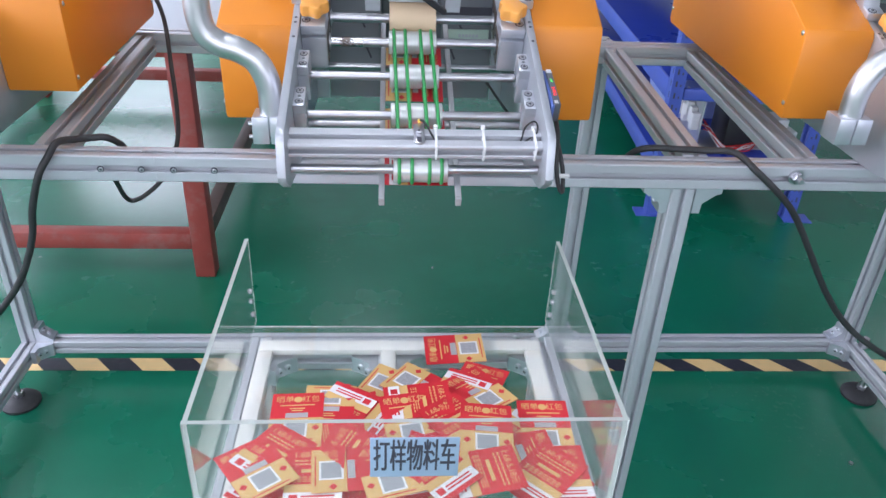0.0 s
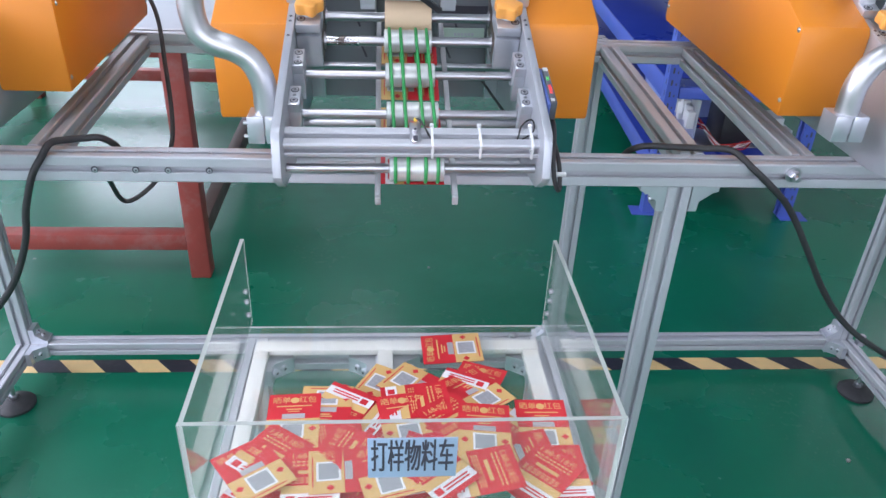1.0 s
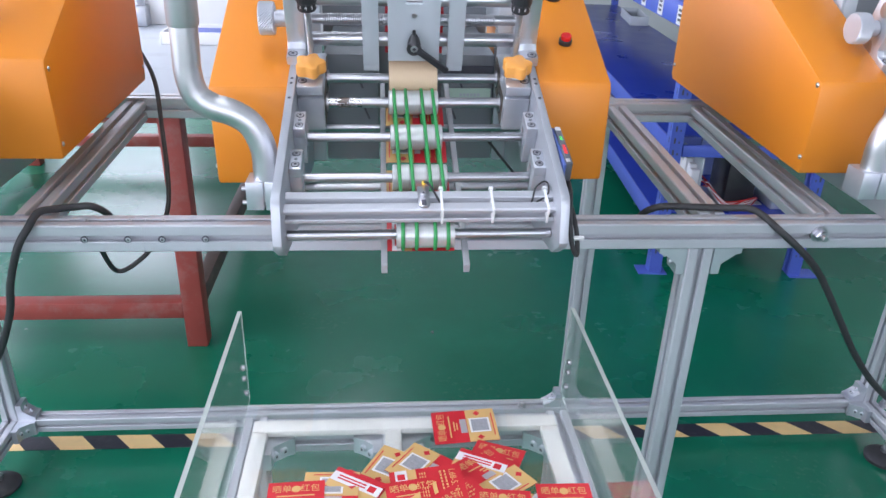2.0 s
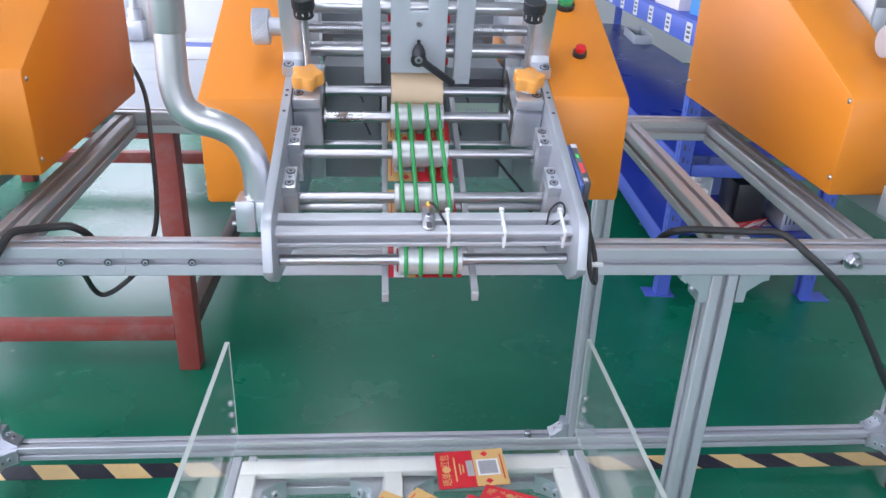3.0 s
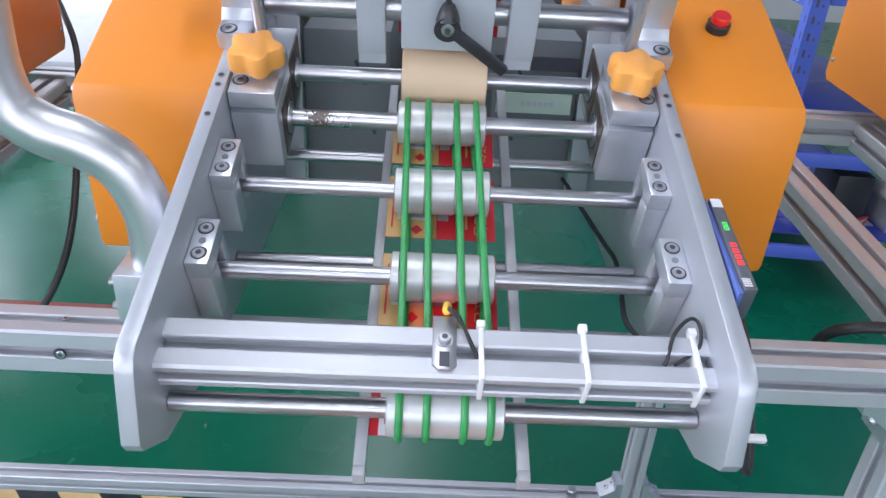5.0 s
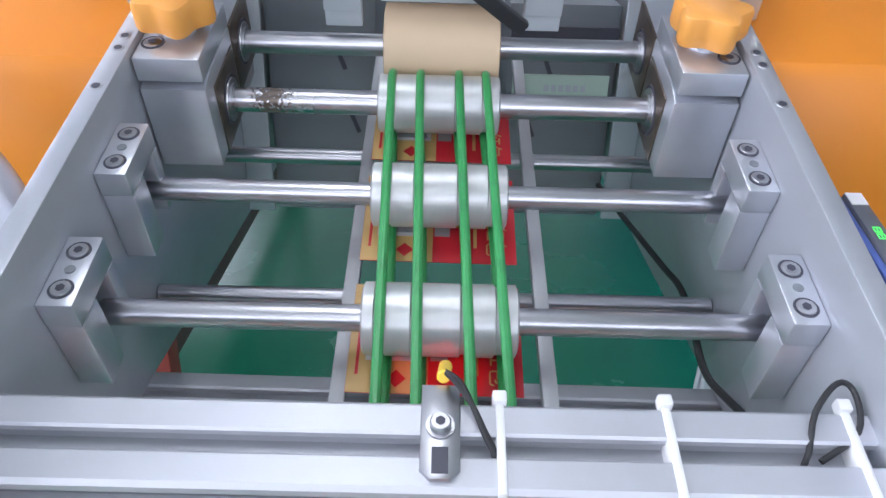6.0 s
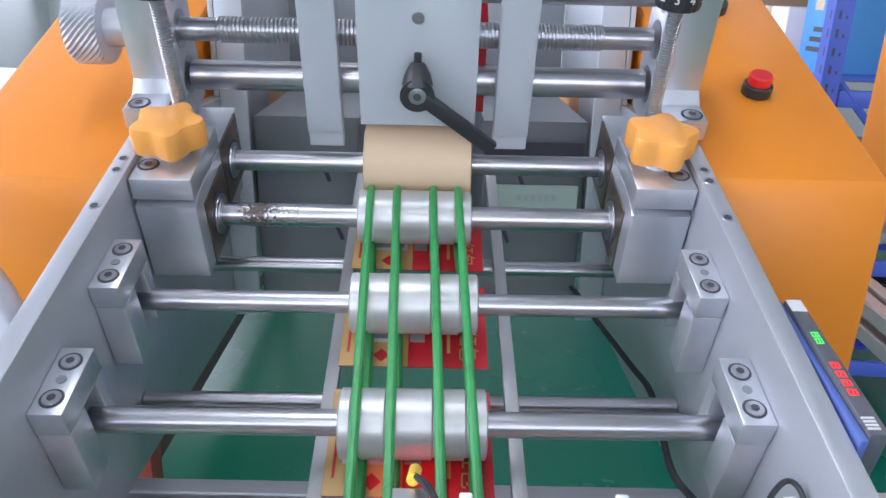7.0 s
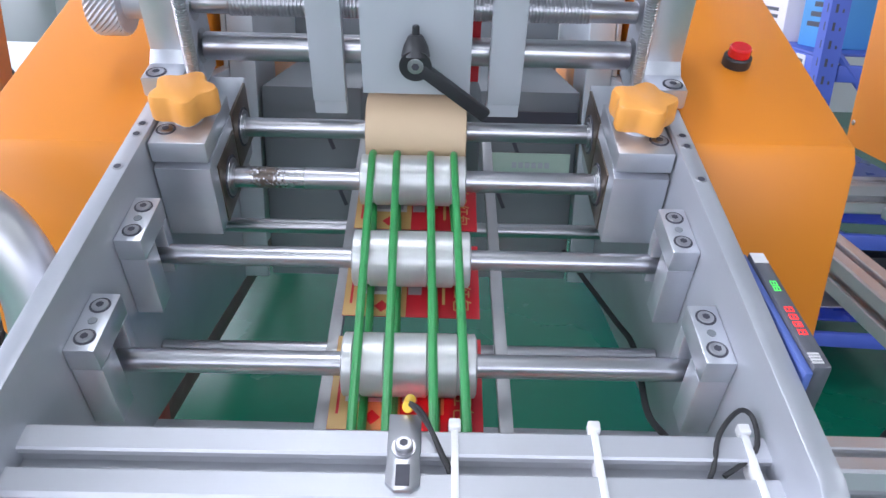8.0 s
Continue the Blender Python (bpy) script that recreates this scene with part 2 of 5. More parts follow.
# ---- mesh helpers ----
def box(bm, x0, x1, y0, y1, z0, z1, bevel=0.0, m=None):
    r = bmesh.ops.create_cube(bm, size=1.0)
    vs = r["verts"]
    for v in vs:
        v.co = Vector(((x0 + x1) / 2 + v.co.x * (x1 - x0), (y0 + y1) / 2 + v.co.y * (y1 - y0), (z0 + z1) / 2 + v.co.z * (z1 - z0)))
    if bevel:
        es = list({e for v in vs for e in v.link_edges})
        r = bmesh.ops.bevel(bm, geom=es, offset=bevel, segments=2, profile=0.5, affect="EDGES", clamp_overlap=True)
        vs = list({v for f in r["faces"] for v in f.verts} | {v for v in vs if v.is_valid})
    if m is not None:
        bmesh.ops.transform(bm, matrix=m, verts=vs)
    return vs


def ring_frame(d):
    d = d.normalized()
    a = Vector((0, 0, 1)) if abs(d.z) < 0.9 else Vector((1, 0, 0))
    x = d.cross(a).normalized()
    return x, d.cross(x).normalized()


def lathe(bm, p0, p1, profile, seg=24, ridges=0, depth=0.0):
    """Turned shape along p0 to p1: profile holds (share of the way, radius)."""
    p0, p1 = Vector(p0), Vector(p1)
    x, y = ring_frame(p1 - p0)
    rings = []
    for k, r in profile:
        c = p0.lerp(p1, k)
        rings.append([bm.verts.new(c + (x * math.cos(a) + y * math.sin(a)) * (r - (depth if ridges and i % 2 else 0)))
                      for i, a in enumerate([2 * math.pi * j / seg for j in range(seg)])])
    for a, b in zip(rings, rings[1:]):
        for i in range(seg):
            bm.faces.new((a[i], a[(i + 1) % seg], b[(i + 1) % seg], b[i]))
    bm.faces.new(rings[0][::-1])
    bm.faces.new(rings[-1])
    bmesh.ops.recalc_face_normals(bm, faces=bm.faces)


def rod(bm, p0, p1, r, seg=24, ch=0.0008):
    n = (Vector(p1) - Vector(p0)).length
    k = ch / n
    lathe(bm, p0, p1, [(0, r - ch), (k, r), (1 - k, r), (1, r - ch)], seg)


def smooth_path(pts, steps=6):
    pts = [Vector(p) for p in pts]
    out = []
    for i in range(len(pts) - 1):
        a, b, c, d = pts[max(i - 1, 0)], pts[i], pts[i + 1], pts[min(i + 2, len(pts) - 1)]
        for j in range(steps):
            t = j / steps
            out.append(0.5 * ((2 * b) + (c - a) * t + (2 * a - 5 * b + 4 * c - d) * t * t + (3 * b - a - 3 * c + d) * t ** 3))
    return out + [pts[-1]]


def sweep(bm, pts, r, seg=12, closed=False):
    rings, ref = [], None
    n = len(pts)
    for i, p in enumerate(pts):
        d = (pts[(i + 1) % n] - pts[i - 1]) if closed else pts[min(i + 1, n - 1)] - pts[max(i - 1, 0)]
        d.normalize()
        if ref is None:
            ref, _ = ring_frame(d)
        ref = (ref - d * ref.dot(d)).normalized()
        other = d.cross(ref)
        rings.append([bm.verts.new(p + (ref * math.cos(a) + other * math.sin(a)) * r) for a in [2 * math.pi * j / seg for j in range(seg)]])
    pairs = list(zip(rings, rings[1:])) + ([(rings[-1], rings[0])] if closed else [])
    for a, b in pairs:
        for i in range(seg):
            bm.faces.new((a[i], a[(i + 1) % seg], b[(i + 1) % seg], b[i]))
    if not closed:
        bm.faces.new(rings[0][::-1])
        bm.faces.new(rings[-1])
    bmesh.ops.recalc_face_normals(bm, faces=bm.faces)


def prism(bm, outline, axis, a, b, bevel=0.0):
    """Outline of (p, q) pairs, extruded along axis from a to b. x: (y, z); y: (x, z); z: (x, y)."""
    def at(p, q, w):
        return {"x": (w, p, q), "y": (p, w, q), "z": (p, q, w)}[axis]
    lo = [bm.verts.new(at(p, q, a)) for p, q in outline]
    hi = [bm.verts.new(at(p, q, b)) for p, q in outline]
    n = len(outline)
    f0, f1 = bm.faces.new(lo), bm.faces.new(hi[::-1])
    fs = [f0, f1] + [bm.faces.new((lo[i], hi[i], hi[(i + 1) % n], lo[(i + 1) % n])) for i in range(n)]
    bmesh.ops.recalc_face_normals(bm, faces=fs)
    if bevel:
        es = list(set(f0.edges) | set(f1.edges))
        bmesh.ops.bevel(bm, geom=es, offset=bevel, segments=2, profile=0.5, affect="EDGES", clamp_overlap=True)


def slot_outline(w, h, slot=0.010, deep=0.011):
    """Cross-section of a slotted extrusion, w by h, centred, one slot in the middle of each face."""
    c, l = 0.0022, 0.0045
    pts = []
    for k in range(4):
        a, b = (w / 2, h / 2) if k % 2 == 0 else (h / 2, w / 2)
        side = [(-a + c, -b), (-slot / 2 - 0.0012, -b), (-slot / 2, -b + 0.0012), (-slot / 2, -b + l), (-slot, -b + l), (-slot * 0.6, -b + deep),
                (slot * 0.6, -b + deep), (slot, -b + l), (slot / 2, -b + l), (slot / 2, -b + 0.0012), (slot / 2 + 0.0012, -b), (a - c, -b)]
        ca, sa = [(1, 0), (0, 1), (-1, 0), (0, -1)][k]
        pts += [(x * ca - y * sa, x * sa + y * ca) for x, y in side]
    return pts


def extrusion(bm, axis, a, b, cx, cy, w=0.045, h=0.045):
    """Slotted extrusion along axis from a to b; (cx, cy) is its centre in the other two axes."""
    prism(bm, [(cx + p, cy + q) for p, q in slot_outline(w, h)], axis, a, b)


def mesh_of(name, bm, mat, sharp=28):
    me = bpy.data.meshes.new(name)
    bm.to_mesh(me)
    bm.free()
    for m in (mat if isinstance(mat, (list, tuple)) else [mat]):
        me.materials.append(m)
    for p in me.polygons:
        p.use_smooth = True
    me.set_sharp_from_angle(angle=radians(sharp))
    return me


def part(name, bm, mat, parent, label=""):
    ob = new(name, mesh_of(name, bm, mat))
    ob.parent = parent
    if label:
        tagged(ob, label)
    return ob


def shared(name, me, parent, m=None, label=""):
    ob = new(name, me)
    ob.parent = parent
    if m is not None:
        ob.matrix_basis = m
    if label:
        tagged(ob, label)
    return ob


def thing(name, at, label, category, group="", kind=""):
    ob = new(name)
    ob.location = at
    ob.empty_display_size = 0.05
    return tagged(ob, label, category, group, kind)


def whole(name, bm, mat, label, category, group="", kind=""):
    return tagged(new(name, mesh_of(name, bm, mat)), label, category, group, kind)


def socket_screw(bm, c, d, r=0.0045, h=0.003):
    """Socket-head screw with its head along d."""
    c, d = Vector(c), Vector(d).normalized()
    x, y = ring_frame(d)
    lathe(bm, c - d * 0.001, c + d * h, [(0, r), (0.8, r), (1.0, r * 0.86)], 16)
    n = len(bm.verts)
    ring = [bm.verts.new(c + d * (h + 0.0002) + (x * math.cos(a) + y * math.sin(a)) * r * 0.5) for a in [math.pi * j / 3 for j in range(6)]]
    f = bm.faces.new(ring)
    f.material_index = 1


def text_mesh(body, size, width=None, depth=0.0002, bold=0.0):
    cu = bpy.data.curves.new("text", "FONT")
    cu.body, cu.size, cu.align_x, cu.align_y, cu.extrude = body, size, "CENTER", "CENTER", depth
    cu.resolution_u = 3
    cu.offset = bold
    ob = bpy.data.objects.new("text", cu)
    scene.collection.objects.link(ob)
    dg = bpy.context.evaluated_depsgraph_get()
    me = bpy.data.meshes.new_from_object(ob.evaluated_get(dg))
    bpy.data.objects.remove(ob)
    if width and len(me.vertices):
        xs = [v.co.x for v in me.vertices]
        k, mid = width / (max(xs) - min(xs)), (max(xs) + min(xs)) / 2
        for v in me.vertices:
            v.co.x = (v.co.x - mid) * k
    return me

# ---- the hall ----
bm = bmesh.new()
bmesh.ops.create_grid(bm, x_segments=8, y_segments=8, size=1.0)
for v in bm.verts:
    v.co = Vector((HX0 + (v.co.x + 1) / 2 * (HX1 - HX0), HY0 + (v.co.y + 1) / 2 * (HY1 - HY0), 0))
whole("floor", bm, FLOOR, "glossy green epoxy factory floor with scuffs", "floor", kind="structure")

bm = bmesh.new()
box(bm, HX0 - 0.2, HX1 + 0.2, HY0 - 0.2, HY1 + 0.2, HZ, HZ + 0.15)
whole("ceiling", bm, CEILPAINT, "pale painted hall ceiling", "ceiling", kind="structure")


def wall_with_windows(name, axis, at, a, b, out, openings):
    """Wall along x or y from a to b, 0.2 thick towards out, with window openings (from, to) between sill and head."""
    sill, head = 1.1, 3.5
    bm = bmesh.new()
    lo, hi = sorted((at, at + out * 0.2))

    def slab(p, q, z0, z1):
        if axis == "x":
            box(bm, p, q, lo, hi, z0, z1)
        else:
            box(bm, lo, hi, p, q, z0, z1)
    edges = [a] + [v for o in openings for v in o] + [b]
    for p, q in zip(edges[::2], edges[1::2]):
        slab(p, q, 0, HZ)
    for p, q in openings:
        slab(p, q, 0, sill)
        slab(p, q, head, HZ)
    wall = whole(name, bm, WALLPAINT, "white painted hall wall", "wall", kind="structure")
    for i, (p, q) in enumerate(openings):
        win = thing("window_%d" % (i + 1), (0, 0, 0), "white framed hall window, added out of view", "window", kind="structure")
        mid = (lo + hi) / 2
        bmf = bmesh.new()
        n = 3
        for k in range(n + 1):
            c = p + 0.03 + (q - p - 0.06) * k / n
            if axis == "x":
                box(bmf, c - 0.03, c + 0.03, mid - 0.03, mid + 0.03, sill, head, 0.004)
            else:
                box(bmf, mid - 0.03, mid + 0.03, c - 0.03, c + 0.03, sill, head, 0.004)
        for z in (sill + 0.03, head - 0.03):
            if axis == "x":
                box(bmf, p, q, mid - 0.028, mid + 0.028, z - 0.03, z + 0.03, 0.004)
            else:
                box(bmf, mid - 0.028, mid + 0.028, p, q, z - 0.03, z + 0.03, 0.004)
        part("window_frame", bmf, WHITE, win)
        bmg = bmesh.new()
        if axis == "x":
            box(bmg, p + 0.02, q - 0.02, mid - 0.004, mid + 0.004, sill + 0.02, head - 0.02)
        else:
            box(bmg, mid - 0.004, mid + 0.004, p + 0.02, q - 0.02, sill + 0.02, head - 0.02)
        pane = part("pane", bmg, GLASS, win)
        pane.visible_shadow = False
    return wall


# north and west windows follow the pale floor reflections; the south ones are added
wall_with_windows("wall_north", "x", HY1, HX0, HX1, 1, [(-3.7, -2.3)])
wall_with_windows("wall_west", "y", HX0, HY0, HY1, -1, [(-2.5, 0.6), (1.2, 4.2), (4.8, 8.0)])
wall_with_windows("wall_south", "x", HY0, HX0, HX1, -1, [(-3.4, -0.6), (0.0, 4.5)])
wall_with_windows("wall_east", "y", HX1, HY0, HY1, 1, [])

# ceiling tube fixtures, unseen and added as overhead light
for tx, ty in ADDED_TUBES:
    fx = thing("ceiling_light", (tx, ty, 3.56), "added long white fluorescent ceiling light on rods, out of view", "ceiling light", "ceiling lights")
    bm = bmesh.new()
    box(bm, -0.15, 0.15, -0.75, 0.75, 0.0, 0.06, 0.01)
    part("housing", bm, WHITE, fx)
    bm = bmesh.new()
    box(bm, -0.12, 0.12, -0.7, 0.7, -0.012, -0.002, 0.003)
    d = part("diffuser", bm, ADDED_TUBE_GLOW, fx, "glowing white diffuser of the added light")
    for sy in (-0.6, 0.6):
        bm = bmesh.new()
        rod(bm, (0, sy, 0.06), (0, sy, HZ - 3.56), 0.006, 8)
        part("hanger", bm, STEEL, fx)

# hazard tape on the floor
tape = thing("floor_tape", (0, 2.009, 0), "black and cream diagonal hazard tape on the floor", "floor tape", kind="structure")
tape.rotation_euler.z = radians(-0.4)
STRIPE, TY0, TY1, TX0 = 0.1030, -0.031, 0.031, -1.621
for i in range(36):
    x = TX0 + i * STRIPE
    bm = bmesh.new()
    lean = 0.060
    prism(bm, [(x + lean, TY0), (x + STRIPE + lean, TY0), (x + STRIPE, TY1), (x, TY1)], "z", 0.0, 0.0012)
    part("tape_stripe", bm, TAPE_K if i % 2 else TAPE_Y, tape)

# ---- aluminium machine frame ----
FRAME_X0, FRAME_X1 = -1.062, 1.596
RY, LZ, RX = 2.001, 0.096, 0.603
ZT, ZR = 1.060, 1.098
frame_thing = thing("machine_frame", (0.25, 1.6, 0), "slotted aluminium extrusion frame standing on levelling feet", "machine frame")
FO = Vector((0.25, 1.6, 0))


def fpart(name, bm, mat, label=""):
    bmesh.ops.translate(bm, vec=-FO, verts=bm.verts)
    return part(name, bm, mat, frame_thing, label)


def bar(name, axis, a, b, cx, cy, w=0.045, h=0.045):
    bm = bmesh.new()
    extrusion(bm, axis, a, b, cx, cy, w, h)
    return fpart(name, bm, ALU)


bar("front_beam", "x", -1.5, -0.3535, 1.289, ZT - 0.0235, 0.045, 0.047)
bar("front_beam", "x", -0.353, 1.9, 1.289, ZT - 0.0235, 0.045, 0.047)
bar("rear_beam", "x", -1.5, 1.9, 1.9475, ZR - 0.024, 0.051, 0.048)
bar("low_beam", "x", FRAME_X0 + 0.023, FRAME_X1 - 0.023, RY, LZ)
for px in (FRAME_X0, RX, FRAME_X1):
    bar("rear_post", "z", LZ + 0.023 if px == RX else 0.06, ZR - 0.002, px, RY)
bar("front_post", "z", 0.07, 1.012, 0.588, 1.292)
bar("front_post", "z", 0.07, 1.012, -1.40, 1.292)
bar("front_post", "z", 0.07, 1.012, 1.80, 1.292)
for cx, w in ((0.615, 0.047), (0.828, 0.047), (-0.546, 0.045), (1.48, 0.06), (-1.25, 0.055)):
    bm = bmesh.new()
    extrusion(bm, "y", 1.3125, 1.9215, cx, ZT - 0.022, w, 0.047)
    for v in bm.verts:
        v.co.z += 0.05 * (v.co.y - 1.3125)
    fpart("cross_rail", bm, ALU)
for cx in (FRAME_X0, FRAME_X1):
    bar("low_side_beam", "y", 1.15, RY - 0.0235, cx, LZ)
# joint of the lower left beam end: levelling feet
for fx, fy in ((FRAME_X0 + 0.012, 1.835), (1.588, 1.845), (0.588, 1.292), (-1.40, 1.292), (1.80, 1.292)):
    bm = bmesh.new()
    lathe(bm, (fx, fy, 0.0), (fx, fy, 0.03), [(0, 0.054), (0.3, 0.055), (0.7, 0.043), (1.0, 0.02)], 28)
    foot = fpart("levelling_foot", bm, RUBBER, "dark rubber levelling foot")
    bm = bmesh.new()
    rod(bm, (fx, fy, 0.028), (fx, fy, 0.074), 0.0075, 16)
    fpart("foot_spindle", bm, STEEL)
    bm = bmesh.new()
    lathe(bm, (fx, fy, 0.03), (fx, fy, 0.042), [(0, 0.014), (1, 0.014)], 6)
    fpart("foot_nut", bm, STEEL)


def gusset(name, corner, u, v, across, size=0.075, thick=0.043):
    """Die-cast corner bracket: a ribbed triangle between directions u and v at corner."""
    c, u, v, w = Vector(corner), Vector(u), Vector(v), Vector(across)
    bm = bmesh.new()
    out = [(0, 0), (size, 0), (size, 0.009), (size * 0.8, 0.012), (size * 0.33, size * 0.6), (0.30 * size, size), (0, size)]
    lo = [bm.verts.new(c + u * p + v * q - w * thick / 2) for p, q in out]
    hi = [bm.verts.new(c + u * p + v * q + w * thick / 2) for p, q in out]
    bm.faces.new(lo), bm.faces.new(hi[::-1])
    for i in range(len(out)):
        j = (i + 1) % len(out)
        bm.faces.new((lo[i], hi[i], hi[j], lo[j]))
    bmesh.ops.recalc_face_normals(bm, faces=bm.faces)
    for a, b in ((u, v), (v, u)):
        socket_screw(bm, c + a * size * 0.62 + b * size * 0.36, (u + v), 0.006, 0.006)
    return bm


for corner, u, v, w, size in (
        ((0.564, 1.292, 1.012), (-1, 0, 0), (0, 0, -1), (0, 1, 0), 0.05), ((0.612, 1.292, 1.012), (1, 0, 0), (0, 0, -1), (0, 1, 0), 0.05),
        ((FRAME_X0 + 0.024, RY, LZ + 0.024), (1, 0, 0), (0, 0, 1), (0, 1, 0), 0.05), ((FRAME_X1 - 0.024, RY, LZ + 0.024), (-1, 0, 0), (0, 0, 1), (0, 1, 0), 0.05),
        ((RX - 0.024, RY, LZ + 0.024), (-1, 0, 0), (0, 0, 1), (0, 1, 0), 0.05), ((RX + 0.024, RY, LZ + 0.024), (1, 0, 0), (0, 0, 1), (0, 1, 0), 0.05),
        ((FRAME_X0 + 0.024, RY - 0.0245, LZ), (1, 0, 0), (0, -1, 0), (0, 0, 1), 0.05), ((FRAME_X1 - 0.024, RY - 0.0245, LZ), (-1, 0, 0), (0, -1, 0), (0, 0, 1), 0.05)):
    bm = gusset("corner_bracket", corner, u, v, w, size)
    fpart("corner_bracket", bm, (BLOCK, INK))
# screws along the joint of the two front beams, and a hex bolt near the neighbour
for sx in (-0.445, -0.377, -0.323, -0.254):
    bm = bmesh.new()
    lathe(bm, (sx, 1.2675, ZT - 0.024), (sx, 1.2658, ZT - 0.024), [(0, 0.0058), (1, 0.0058)], 18)
    fpart("counterbore", bm, INK)
    bm = bmesh.new()
    socket_screw(bm, (sx + 0.0008, 1.2662, ZT - 0.0245), (0, -1, 0), 0.0042, 0.001)
    fpart("screw", bm, (STEEL, INK))
    bm = bmesh.new()
    socket_screw(bm, (sx, 1.289, ZT), (0, 0, 1), 0.0032, 0.001)
    fpart("screw", bm, (STEEL, INK))
bm = bmesh.new()
lathe(bm, (0.791, 1.2665, 1.041), (0.791, 1.2635, 1.041), [(0, 0.015), (1, 0.015)], 24)
lathe(bm, (0.791, 1.2635, 1.041), (0.791, 1.253, 1.041), [(0, 0.0105), (0.8, 0.0105), (1, 0.009)], 6)
rod(bm, (0.791, 1.254, 1.041), (0.791, 1.243, 1.041), 0.0055, 16)
fpart("hex_bolt", bm, STEEL, "shiny steel hex bolt with washer")
bm = bmesh.new()
lathe(bm, (0.463, 1.990, 0.1182), (0.463, 1.990, 0.1232), [(0, 0.014), (1, 0.014)], 24)
lathe(bm, (0.463, 1.990, 0.1232), (0.463, 1.990, 0.1392), [(0, 0.012), (0.8, 0.012), (1, 0.009)], 6)
fpart("hex_bolt", bm, STEEL)
bm = bmesh.new()
lathe(bm, (1.625, 1.95, 0.119), (1.625, 1.95, 0.154), [(0, 0.016), (0.4, 0.016), (0.45, 0.012), (1, 0.011)], 6)
fpart("hex_bolt", bm, STEEL)

# ---- card feeder, built once about its base ----
XC = 0.0905
BASE = Vector((XC, 1.39, 1.06))
ORIGIN = Vector((XC, 1.313, 1.261))
INC = Matrix.Translation(ORIGIN - BASE) @ Matrix.Rotation(radians(20), 4, "X")
UPR = Matrix.Translation(Vector((0, 0, 0)) - Vector((0, BASE.y, BASE.z)))


